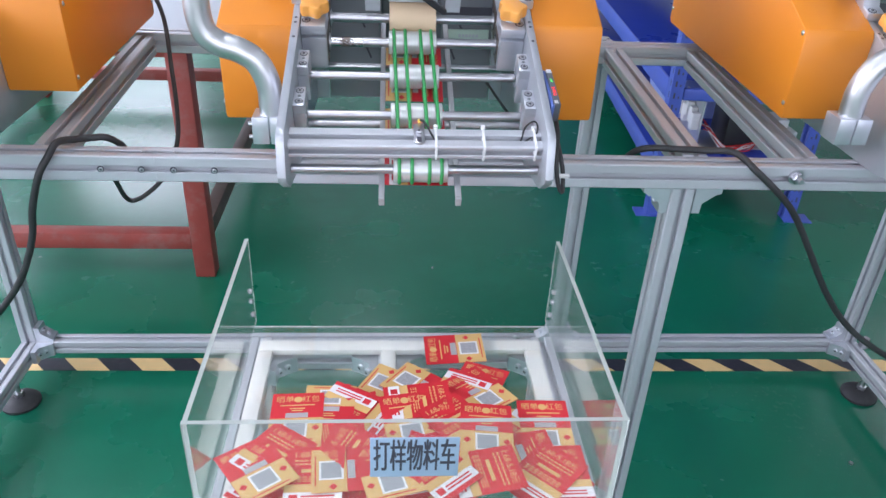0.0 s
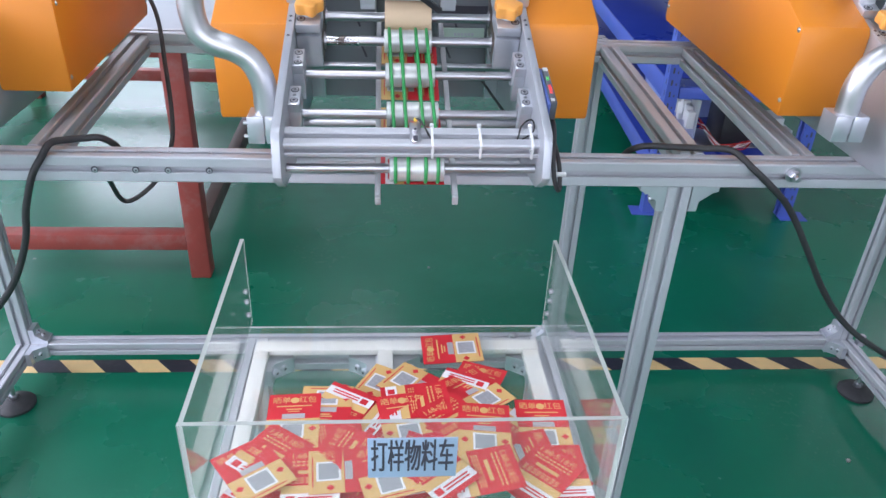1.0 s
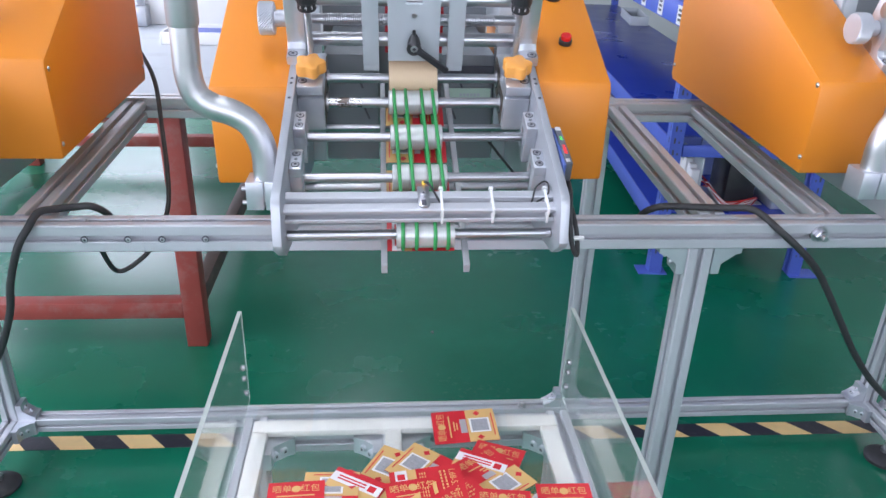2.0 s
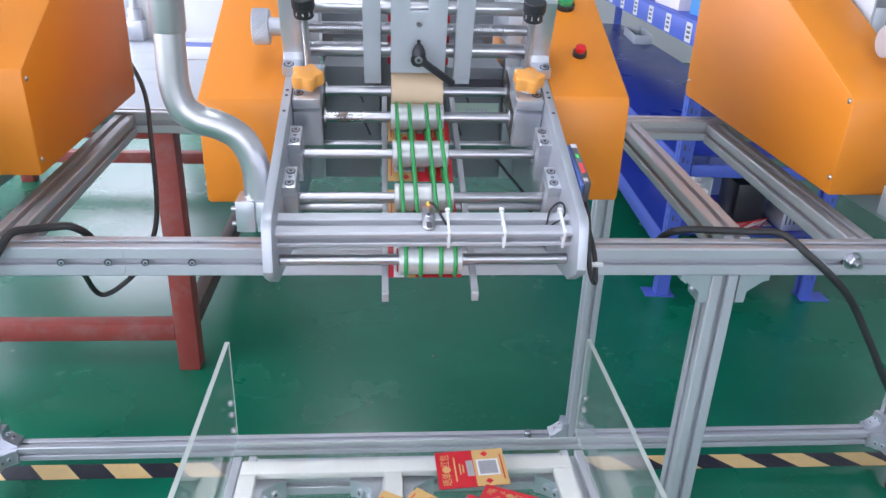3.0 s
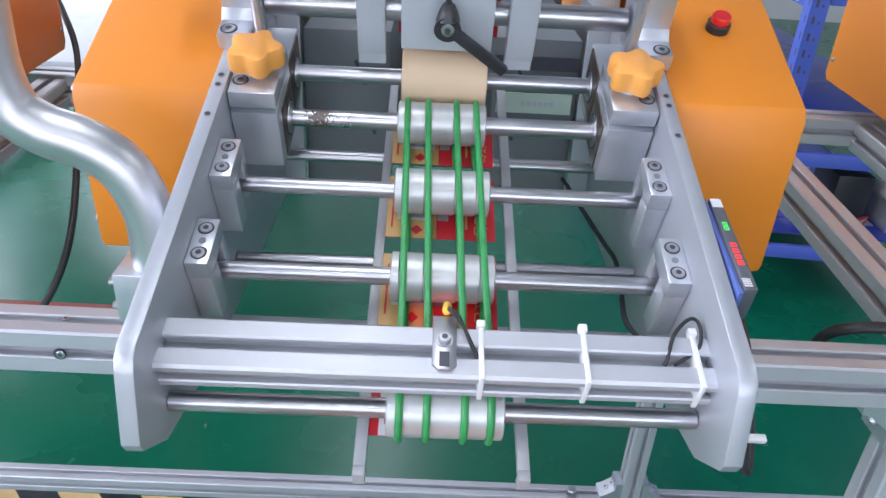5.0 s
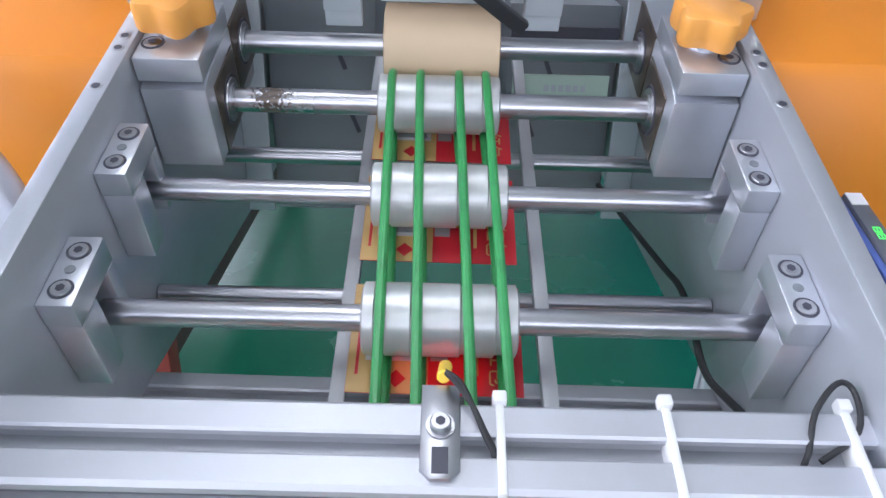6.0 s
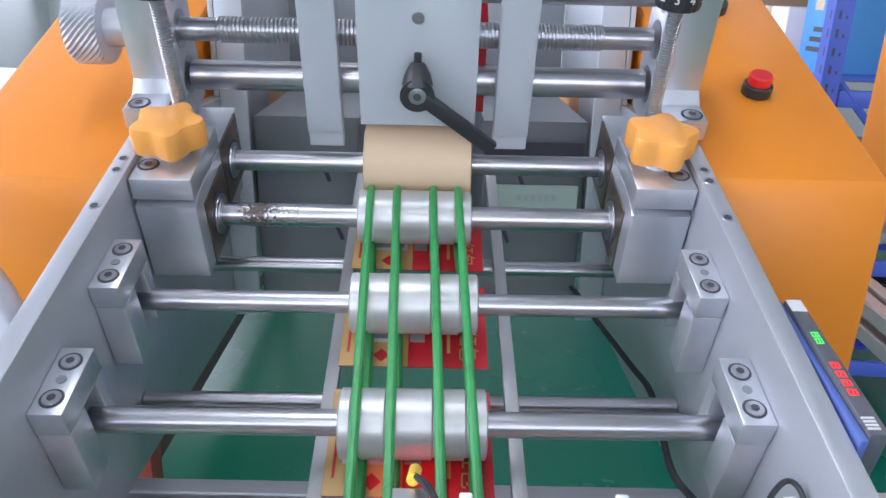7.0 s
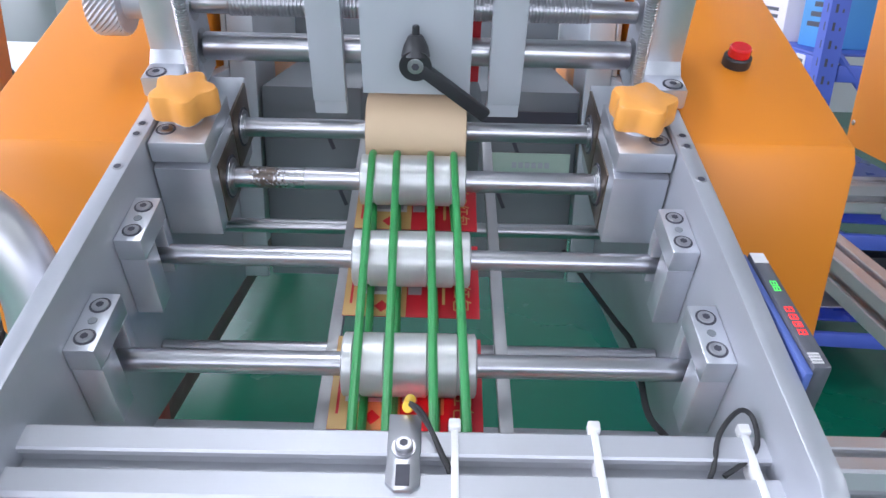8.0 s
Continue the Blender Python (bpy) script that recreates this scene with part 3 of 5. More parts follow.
def build_feeder():
    fd = thing("card_feeder", BASE, "orange and aluminium friction card feeder on the aluminium frame", "card feeder", "card feeders on the frame")

    def inc(name, bm, mat, label="", parent=None):
        bmesh.ops.transform(bm, matrix=INC, verts=bm.verts)
        return part(name, bm, mat, parent or fd, label)

    def upr(name, bm, mat, label="", parent=None):
        bmesh.ops.transform(bm, matrix=UPR, verts=bm.verts)
        return part(name, bm, mat, parent or fd, label)

    # side plates
    top = [(1.103, 1.1845), (1.400, 1.2927), (1.80, 1.29)]
    plate = [(1.80, 1.061), (1.24, 1.061), (1.118, 1.080), (1.079, 1.106), (1.0745, 1.115), (1.0835, 1.166), (1.0875, 1.176), (1.095, 1.182)] + top
    for sgn in (-1, 1):
        u = sgn * 0.1995
        bm = bmesh.new()
        prism(bm, plate, "x", u - 0.0065, u + 0.0065, 0.0012)
        upr("side_plate", bm, PLATE, "thick machined aluminium side plate")
        for s in (0.0, 0.041, 0.055):
            bm = bmesh.new()
            lathe(bm, (u, s, -0.0004), (u, s, 0.0005), [(0, 0.0040), (1, 0.0036)], 16)
            hole = inc("threaded_hole", bm, STEEL)
            # ink disc puts the shade inside the hole into colour; nothing is bored
            bm = bmesh.new()
            lathe(bm, (u, s - 0.0002, -0.0002), (u, s - 0.0002, 0.0007), [(0, 0.0026), (1, 0.0025)], 14)
            inc("hole_thread", bm, INK, "", hole)
        # clamp blocks of the two roller shafts
        for s, top_n in ((-0.1155, -0.030), (-0.026, -0.024)):
            i0, i1 = sorted((sgn * 0.1745, sgn * 0.1928))
            j0, j1 = sorted((sgn * 0.1845, sgn * 0.1928))
            bm = bmesh.new()
            box(bm, i0, i1, s - 0.0235, s + 0.0235, top_n - 0.017, top_n, 0.001)
            blk = inc("clamp_block", bm, BLOCK, "aluminium shaft clamp block with two socket screws")
            bm = bmesh.new()
            box(bm, i0, i1, s + 0.0135, s + 0.0230, top_n - 0.062, top_n - 0.0174, 0.001)
            inc("block_leg", bm, BLOCK, "", blk)
            bm = bmesh.new()
            box(bm, i0, i1, s - 0.0230, s - 0.0035, top_n - 0.068, top_n - 0.0174, 0.001)
            inc("block_leg", bm, BLOCK, "", blk)
            for ds in (-0.0128, 0.0128):
                bm = bmesh.new()
                socket_screw(bm, (sgn * 0.1835, s + ds, top_n), (0, 0, 1), 0.0050, 0.0012)
                lathe(bm, (sgn * 0.1835, s + ds, top_n - 0.001), (sgn * 0.1835, s + ds, top_n + 0.0003), [(0, 0.0064), (1, 0.0064)], 18)
                for f in bm.faces:
                    if max(abs((v.co.xy - Vector((sgn * 0.1835, s + ds))).length - 0.0064) for v in f.verts) < 0.0002:
                        f.material_index = 1
                inc("screw", bm, (STEEL, INK), "", blk)
            bm = bmesh.new()
            lathe(bm, (sgn * 0.1835, s, top_n - 0.0002), (sgn * 0.1835, s, top_n + 0.0005), [(0, 0.0028), (1, 0.0028)], 12)
            inc("threaded_hole", bm, DARKGREY, "", blk)
        # bearing housings of the drive and feed shafts
        i0, i1 = sorted((sgn * 0.1500, sgn * 0.1918))
        bm = bmesh.new()
        prism(bm, [(0.035, -0.088), (0.150, -0.088), (0.165, -0.02), (0.155, -0.0215), (0.052, -0.0215), (0.035, -0.026)], "x", i0, i1, 0.001)
        hb = inc("bearing_housing", bm, BLOCK, "scratched aluminium bearing housing")
        bm = bmesh.new()
        box(bm, i0, i1, 0.036, 0.108, -0.021, -0.004, 0.0012)
        inc("housing_cap", bm, BLOCK, "", hb)
        for s, n, r in ((0.077, -0.062, 0.016), (0.132, -0.049, 0.015)):
            bm = bmesh.new()
            x0 = sgn * 0.1500
            box(bm, *sorted((x0 + sgn * 0.001, x0 - sgn * 0.0012)), s - 0.026, s + 0.026, n - 0.026, n + 0.028, 0.0004)
            inc("bearing_plate", bm, BRONZE, "dark brown bearing plate", hb)
            bm = bmesh.new()
            lathe(bm, (x0, s, n), (x0 - sgn * 0.0020, s, n), [(0, r * 1.12), (1, r * 1.12)], 28)
            inc("bearing_seal", bm, INK, "", hb)
            bm = bmesh.new()
            lathe(bm, (x0 + sgn * 0.001, s, n), (x0 - sgn * 0.0030, s, n), [(0, r), (1, r * 0.97)], 24)
            lathe(bm, (x0 - sgn * 0.001, s, n), (x0 - sgn * 0.0044, s, n), [(0, r * 0.72), (1, r * 0.72)], 24)
            inc("bearing", bm, STEEL, "", hb)
        bm = bmesh.new()
        lathe(bm, (sgn * 0.183, 0.054, -0.0045), (sgn * 0.183, 0.054, -0.0036), [(0, 0.0074), (1, 0.0074)], 20)
        inc("counterbore", bm, INK, "", hb)
        bm = bmesh.new()
        socket_screw(bm, (sgn * 0.183, 0.054, -0.0038), (0, 0, 1), 0.0058, 0.001)
        inc("screw", bm, (STEEL, INK), "", hb)
        bm = bmesh.new()
        rod(bm, (sgn * 0.176, 0.060, -0.087), (sgn * 0.176, 0.060, -0.099), 0.0052, 14)
        inc("bolt_end", bm, STEEL, "", hb)
        # star knob on its threaded rod
        k = Vector((sgn * 0.170, 0.070, 0.012))
        bm = bmesh.new()
        star = []
        for i in range(60):
            a = 2 * math.pi * i / 60 + 0.3
            r = 0.0225 + 0.0032 * math.cos(5 * a)
            star.append((k.x + r * math.cos(a), k.y + r * math.sin(a)))
        prism(bm, star, "z", 0.002, 0.024, 0.004)
        kn = inc("star_knob", bm, KNOB, "yellow-orange five-lobed plastic knob")
        bm = bmesh.new()
        lathe(bm, (k.x, k.y, -0.004), (k.x, k.y, 0.003), [(0, 0.011), (1, 0.011)], 20)
        inc("collar", bm, BLOCK, "", kn)
        bm = bmesh.new()
        prof = []
        for i in range(51):
            for off, dr in ((0.0, 0.0), (0.25, 0.0), (0.5, -0.0006), (0.75, -0.0006)):
                prof.append(((i + off) / 51, 0.0052 + dr))
        rx, rs = k.x + sgn * 0.0, k.y + 0.030
        lathe(bm, (rx, rs, 0.0), (rx, rs, 0.105), prof, 14)
        tr = inc("threaded_rod", bm, STEEL, "threaded steel adjusting rod")
        bm = bmesh.new()
        lathe(bm, (rx, rs, 0.0), (rx, rs, 0.007), [(0, 0.0095), (1, 0.0095)], 6)
        inc("rod_nut", bm, STEEL, "", tr)
        bm = bmesh.new()
        lathe(bm, (rx, rs, 0.098), (rx, rs, 0.128), [(0, 0.0145), (0.15, 0.0155), (0.45, 0.0155), (0.5, 0.017), (0.95, 0.017), (1, 0.015)], 40, 1, 0.0005)
        dial = inc("scale_dial", bm, BLACK, "black numbered scale dial")
        for i, ch in enumerate("1234567890"):
            a = 2 * math.pi * i / 10 - (1.9 if sgn < 0 else 1.6)
            me = text_mesh(ch, 0.008)
            me.materials.append(CARDWHITE)
            q = Matrix.Translation((rx, rs, 0.1065)) @ Matrix.Rotation(a, 4, "Z") @ Matrix.Translation((0, -0.0158, 0)) @ Matrix.Rotation(radians(90), 4, "X")
            me.transform(INC @ q)
            shared("number", me, dial, None, "white engraved number")
        # upright arm that carries the hopper shafts
        u0, u1 = sorted((sgn * 0.1785, sgn * 0.2105))
        bm = bmesh.new()
        arm = [(0.094, 0.0005), (0.094, 0.016), (0.118, 0.016), (0.126, 0.024), (0.126, 0.112), (0.133, 0.118), (0.178, 0.118), (0.186, 0.110), (0.186, -0.02), (0.150, -0.02), (0.150, 0.0005)]
        prism(bm, arm, "x", u0, u1, 0.0025)
        ar = inc("upright_arm", bm, BLOCK, "rounded aluminium upright arm bolted on the side plate")
        bm = bmesh.new()
        lathe(bm, (sgn * 0.200, 0.1035, 0.0155), (sgn * 0.200, 0.1035, 0.0164), [(0, 0.0080), (1, 0.0080)], 20)
        inc("counterbore", bm, INK, "", ar)
        bm = bmesh.new()
        socket_screw(bm, (sgn * 0.200, 0.1035, 0.0162), (0, 0, 1), 0.0062, 0.001)
        inc("screw", bm, (STEEL, INK), "", ar)
        for n in (0.013, 0.05, 0.086):
            bm = bmesh.new()
            lathe(bm, (u0 - 0.0004, 0.157, n), (u1 + 0.0004, 0.157, n), [(0, 0.0145), (1, 0.0145)], 24)
            inc("shaft_bush", bm, STEEL, "", ar)

    # shafts
    def shaft(name, s, n, r, u0, u1, mat=STEEL, label=""):
        bm = bmesh.new()
        rod(bm, (u0, s, n), (u1, s, n), r, 24)
        return inc(name, bm, mat, label)
    shaft("roller_shaft", -0.224, -0.0835, 0.0075, -0.1925, 0.1925)
    shaft("roller_shaft", -0.106, -0.0755, 0.0077, -0.1842, 0.1842)
    shaft("roller_shaft", -0.0115, -0.0687, 0.0074, -0.1842, 0.1842)
    shaft("drive_shaft", 0.077, -0.062, 0.0088, -0.150, 0.150)
    shaft("rust_patch", 0.077, -0.062, 0.00885, -0.146, -0.088, RUSTY, "brown rust patch on the shaft")
    shaft("feed_shaft", 0.132, -0.049, 0.0082, -0.150, 0.150)
    shaft("lower_shaft", 0.110, -0.140, 0.0065, -0.1925, 0.1925)
    shaft("lower_shaft", 0.094, -0.128, 0.004, -0.1925, 0.1925)
    shaft("lower_shaft", -0.050, -0.143, 0.0068, -0.1925, 0.1925)
    shaft("lower_shaft", -0.030, -0.150, 0.0062, -0.1925, 0.1925)
    shaft("hopper_shaft", 0.157, 0.013, 0.0115, -0.1755, 0.1755)
    shaft("hopper_shaft", 0.157, 0.086, 0.0105, -0.1755, 0.1755)
    for a, b in ((-0.150, -0.026), (0.026, 0.138)):
        bm = bmesh.new()
        turns = 40
        prof = []
        for i in range(turns):
            for off, dr in ((0.0, -0.0008), (0.3, 0), (0.6, 0), (0.9, -0.0008)):
                prof.append(((i + off) / turns, 0.0098 + dr))
        lathe(bm, (a, 0.157, 0.05), (b, 0.157, 0.05), prof, 18)
        inc("lead_screw", bm, STEEL, "threaded steel lead screw")
    shaft("lead_screw_end", 0.157, 0.05, 0.0085, -0.215, 0.1755)
    # knurled hand wheel at the end of the lead screw
    bm = bmesh.new()
    lathe(bm, (-0.212, 0.157, 0.05), (-0.232, 0.157, 0.05), [(0, 0.014), (1, 0.014)], 32)
    hw = inc("hand_wheel", bm, ALU, "knurled aluminium hand wheel")
    bm = bmesh.new()
    p0, p1, seg, rows = Vector((-0.231, 0.157, 0.05)), Vector((-0.256, 0.157, 0.05)), 72, 11
    rings = []
    for j in range(rows + 1):
        k = j / rows
        rad = 0.0275 if 0 < j < rows else 0.026
        rings.append([bm.verts.new(Vector((p0.x + (p1.x - p0.x) * k, p0.y + (rad - (0.0014 if (i + j) % 2 else 0)) * math.cos(2 * math.pi * i / seg),
                                           p0.z + (rad - (0.0014 if (i + j) % 2 else 0)) * math.sin(2 * math.pi * i / seg)))) for i in range(seg)])
    for a, b in zip(rings, rings[1:]):
        for i in range(seg):
            bm.faces.new((a[i], a[(i + 1) % seg], b[(i + 1) % seg], b[i]))
    bm.faces.new(rings[0]), bm.faces.new(rings[-1])
    bmesh.ops.recalc_face_normals(bm, faces=bm.faces)
    rim = inc("knurled_rim", bm, ALU, "", hw)
    for p in rim.data.polygons:
        p.use_smooth = False

    # rollers and round belts
    for s, n, du in ((-0.224, -0.0835, 0.007), (-0.106, -0.0755, 0.003), (-0.0115, -0.0687, 0.001), (0.077, -0.062, -0.001)):
        bm = bmesh.new()
        prof = [(0, 0.0185), (0.012, 0.0205)]
        for c in (0.112, 0.343, 0.66, 0.882):
            prof += [(c - 0.035, 0.0205), (c - 0.022, 0.0188), (c + 0.022, 0.0188), (c + 0.035, 0.0205)]
        prof += [(0.988, 0.0205), (1, 0.0185)]
        lathe(bm, (-0.0425 + du, s, n), (0.0425 + du, s, n), prof, 32)
        inc("belt_roller", bm, ROLLER, "grey belt roller with four grooves")
    for c in (0.112, 0.343, 0.66, 0.882):
        u = -0.0425 + 0.085 * c
        rr = 0.0216
        loop = []
        for i in range(17):
            a = math.pi / 2 + math.pi * i / 16
            loop.append(Vector((u + 0.007, -0.224 + rr * math.cos(a), -0.0835 + rr * math.sin(a))))
        for i in range(1, 12):
            k = i / 12
            loop.append(Vector((u + 0.007 - 0.008 * k + 0.0025 * math.sin(k * 3.14), -0.224 + 0.301 * k, -0.0835 - rr + 0.0215 * k)))
        for i in range(17):
            a = -math.pi / 2 + math.pi * i / 16
            loop.append(Vector((u - 0.001, 0.077 + rr * math.cos(a), -0.062 + rr * math.sin(a))))
        for i in range(1, 12):
            k = i / 12
            loop.append(Vector((u - 0.001 + 0.008 * k, 0.077 - 0.301 * k, -0.062 + rr - 0.0215 * k)))
        bm = bmesh.new()
        sweep(bm, loop, 0.0029, 10, True)
        inc("round_belt", bm, BELT, "green round urethane belt")
    bm = bmesh.new()
    lathe(bm, (-0.042, 0.132, -0.049), (0.042, 0.132, -0.049), [(0, 0.028), (0.01, 0.031), (0.99, 0.031), (1, 0.028)], 40)
    inc("feed_roller", bm, KRAFT, "tan feed roller")

    # flat guide bars under the cards, with bent front ends
    for u in (-0.0535, 0.0665):
        bm = bmesh.new()
        box(bm, u - 0.0045, u + 0.0045, -0.258, 0.22, -0.1145, -0.1065, 0.0006)
        box(bm, u - 0.0045, u + 0.0045, -0.266, -0.2582, -0.1220, -0.1065, 0.0006)
        inc("guide_bar", bm, GUIDE, "flat aluminium card guide bar")

    # front cross rail with sensor bracket, cable ties
    bm = bmesh.new()
    extrusion(bm, "x", -0.193, 0.193, -0.206, -0.046, 0.042, 0.026)
    rail = inc("cross_rail", bm, ALU, "slotted aluminium cross rail")
    RT = -0.033
    bm = bmesh.new()
    prism(bm, [(0.004 + x, y) for x, y in ((-0.0085, -0.2185), (-0.004, -0.223), (0.004, -0.223), (0.0085, -0.2185), (0.0085, -0.178), (-0.0085, -0.178))], "z", RT, RT + 0.003, 0.0005)
    sb = inc("sensor_bracket", bm, STEEL, "small steel sensor bracket on the rail")
    bm = bmesh.new()
    lathe(bm, (0.004, -0.199, RT + 0.003), (0.004, -0.199, RT + 0.0042), [(0, 0.0062), (1, 0.0062)], 18)
    socket_screw(bm, (0.004, -0.199, RT + 0.004), (0, 0, 1), 0.0046, 0.004)
    inc("screw", bm, (STEEL, INK), "", sb)
    bm = bmesh.new()
    box(bm, 0.0005, 0.0075, -0.2205, -0.2085, RT + 0.0028, RT + 0.0033, 0.0)
    inc("bracket_slot", bm, INK, "", sb)
    bm = bmesh.new()
    rod(bm, (0.005, -0.176, RT + 0.006), (0.006, -0.163, RT - 0.004), 0.0032, 16)
    tip = inc("sensor_tip", bm, YELLOW, "yellow sensor tip", sb)
    bm = bmesh.new()
    lathe(bm, (0.006, -0.1635, RT - 0.0035), (0.0061, -0.1622, RT - 0.0045), [(0, 0.0024), (1, 0.0022)], 12)
    inc("sensor_lens", bm, SPOT_RED, "glowing red sensor lens", sb)
    for k in (0, 1):
        bm = bmesh.new()
        sweep(bm, smooth_path([(0.0055, -0.173, RT + 0.006), (0.010 + 0.002 * k, -0.180, RT + 0.009), (0.018, -0.190, RT + 0.005), (0.026, -0.2045 - 0.002 * k, RT - 0.001), (0.036, -0.2125 - 0.001 * k, RT - 0.0075), (0.10, -0.2135 - 0.001 * k, RT - 0.0078), (0.154, -0.2130, RT - 0.0075),
                               (0.168, -0.188, RT + 0.004), (0.182, -0.174, RT + 0.006), (0.189, -0.178, RT + 0.004), (0.186, -0.195, RT), (0.168, -0.2065, RT - 0.006)], 5), 0.0014, 8)
        inc("sensor_wire", bm, CABLE, "thin black sensor wire", rail)
    for u in (0.030, 0.1035, 0.183):
        bm = bmesh.new()
        box(bm, u - 0.0019, u + 0.0019, -0.2280, -0.1840, RT - 0.0272, RT + 0.0012, 0.0006)
        box(bm, u - 0.0032, u + 0.0032, -0.186, -0.180, RT - 0.003, RT + 0.0035, 0.001)
        inc("cable_tie", bm, WHITE, "white nylon cable tie", rail)

    # hopper: centre plate with clamp lever, two side guides, card rest
    bm = bmesh.new()
    prism(bm, [(-0.043, -0.006), (0.043, -0.006), (0.043, 0.16), (0.014, 0.16), (0.014, 0.098), (-0.014, 0.098), (-0.014, 0.16), (-0.043, 0.16)], "y", 0.118, 0.126, 0.0006)
    cp = inc("centre_plate", bm, GREY, "grey centre plate with a screw hole")
    bm = bmesh.new()
    lathe(bm, (0, 0.1185, 0.078), (0, 0.1175, 0.078), [(0, 0.0045), (1, 0.0045)], 16)
    inc("screw_hole", bm, STEEL, "", cp)
    bm = bmesh.new()
    lathe(bm, (0, 0.118, 0.029), (0, 0.098, 0.029), [(0, 0.009), (0.4, 0.0105), (1, 0.0125)], 24)
    lathe(bm, (0.0, 0.106, 0.034), (0.0, 0.110, 0.049), [(0, 0.0112), (0.5, 0.0092), (0.9, 0.006), (1, 0.0045)], 20)
    rod(bm, (0.0, 0.1098, 0.048), (0.0, 0.1112, 0.056), 0.0028, 12)
    lv = inc("clamp_lever", bm, BLACK, "black plastic clamping lever")
    bm = bmesh.new()
    box(bm, 0.0, 0.068, -0.0035, 0.0045, -0.0055, 0.0055, 0.002, Matrix.Translation((0.003, 0.101, 0.027)) @ Matrix.Rotation(radians(38), 4, "Y"))
    inc("lever_arm", bm, BLACK, "", lv)
    bm = bmesh.new()
    socket_screw(bm, (0, 0.098, 0.029), (0, -1, 0), 0.0062, 0.001)
    inc("screw", bm, (STEEL, INK), "", lv)
    for u in (-0.072, 0.072):
        bm = bmesh.new()
        box(bm, u - 0.0135, u + 0.0135, 0.128, 0.140, -0.020, 0.17, 0.001)
        box(bm, u - 0.0135, u + 0.0135, 0.132, 0.140, -0.034, -0.0205, 0.001)
        inc("side_guide", bm, GREY, "grey upright card side guide")
    # sheet metal inside the housing
    for sgn in (-1, 1):
        a0, a1 = sorted((sgn * 0.062, sgn * 0.166))
        bm = bmesh.new()
        prism(bm, [(1.60, 1.062), (1.60, 1.272), (1.93, 1.272), (1.93, 1.062)], "x", a0, a1, 0.002)
        tray = upr("inner_box", bm, INNER, "grey inner sheet-metal box")
        for k in (0, 1):
            bm = bmesh.new()
            box(bm, -0.002, 0.002, -0.001, 0.0015, -0.016, 0.016, 0.0, Matrix.Translation((sgn * (0.098 - 0.012 * k), 1.5995, 1.222 - 0.062 * k)) @ Matrix.Rotation(radians(-22), 4, "Y"))
            upr("slot", bm, INK, "", tray)
        a0, a1 = sorted((sgn * 0.167, sgn * 0.1928))
        bm = bmesh.new()
        box(bm, a0, a1, 1.585, 1.591, 1.064, 1.400, 0.0008)
        wallp = upr("inner_panel", bm, GREY, "grey upright inner panel with small screws")
        for pz in (1.12, 1.19, 1.255, 1.30):
            bm = bmesh.new()
            lathe(bm, (sgn * 0.181, 1.586, pz), (sgn * 0.181, 1.5835, pz), [(0, 0.0026), (1, 0.0022)], 12)
            upr("screw", bm, STEEL, "", wallp)
        a0, a1 = sorted((sgn * 0.1935, sgn * 0.1985))
        bm = bmesh.new()
        box(bm, a0, a1, 1.585, 1.96, 1.292, 1.420, 0.0008)
        upr("inner_side_sheet", bm, GREY, "grey sheet-metal inner side")
    bm = bmesh.new()
    box(bm, 0.068, 0.160, 1.5945, 1.5975, 1.183, 1.208, 0.0)
    upr("data_plate", bm, material("pale_green_plate", (0.50, 0.64, 0.55), 0.35, 0.0, 0.03, 20), "pale green data plate")
    bm = bmesh.new()
    for k in range(6):
        box(bm, 0.098 + 0.007 * k, 0.103 + 0.007 * k, 1.5938, 1.5944, 1.1925, 1.1985)
    upr("plate_print", bm, GREY)
    # ink strip paints the shade in the gap between two inner boxes
    bm = bmesh.new()
    box(bm, 0.064, 0.164, 1.5955, 1.5985, 1.236, 1.252, 0.0)
    upr("dark_gap", bm, INK)
    bm = bmesh.new()
    box(bm, -0.19, 0.19, 1.935, 1.95, 1.062, 1.40, 0.001)
    upr("inner_back", bm, INNER)

    # orange housings on both sides
    side = [(1.364, 1.103), (1.360, 1.110), (1.356, 1.264), (1.362, 1.275), (1.70, 1.4265), (1.86, 1.465), (2.03, 1.465), (2.04, 1.455), (2.04, 1.135), (2.03, 1.123)]
    for sgn in (-1, 1):
        wide = 0.330 if sgn > 0 else 0.336
        a0, a1 = sorted((sgn * 0.206, sgn * wide))
        bm = bmesh.new()
        prism(bm, [(y + (0.006 if sgn < 0 and y < 1.5 else 0), z - (0.010 if sgn < 0 and z > 1.2 else 0.005 if sgn < 0 else 0)) for y, z in side], "x", a0, a1, 0.004)
        hs = upr("orange_housing", bm, ORANGE, "orange powder-coated sheet-metal housing")
        for y, z in ((1.373, 1.258), (1.373, 1.128), (2.026, 1.156), (2.026, 1.43), (1.70, 1.39)):
            bm = bmesh.new()
            lathe(bm, (sgn * (wide - 0.0005), y, z), (sgn * (wide + 0.0025), y, z), [(0, 0.0048), (0.5, 0.0045), (1, 0.0025)], 14)
            upr("screw", bm, STEEL, "", hs)
    # push buttons on the slope of the housing
    tilt = math.atan2(1.4265 - 1.275, 1.70 - 1.362)
    for y, mat, k, lab in ((1.4645, REDBTN, 0.82, "red round push button"), (1.600, GREENBTN, 1.2, "green round push button")):
        z = 1.275 + (y - 1.362) * math.tan(tilt)
        c, d = Vector((0.2695, y, z)), Vector((0, -math.sin(tilt), math.cos(tilt)))
        bm = bmesh.new()
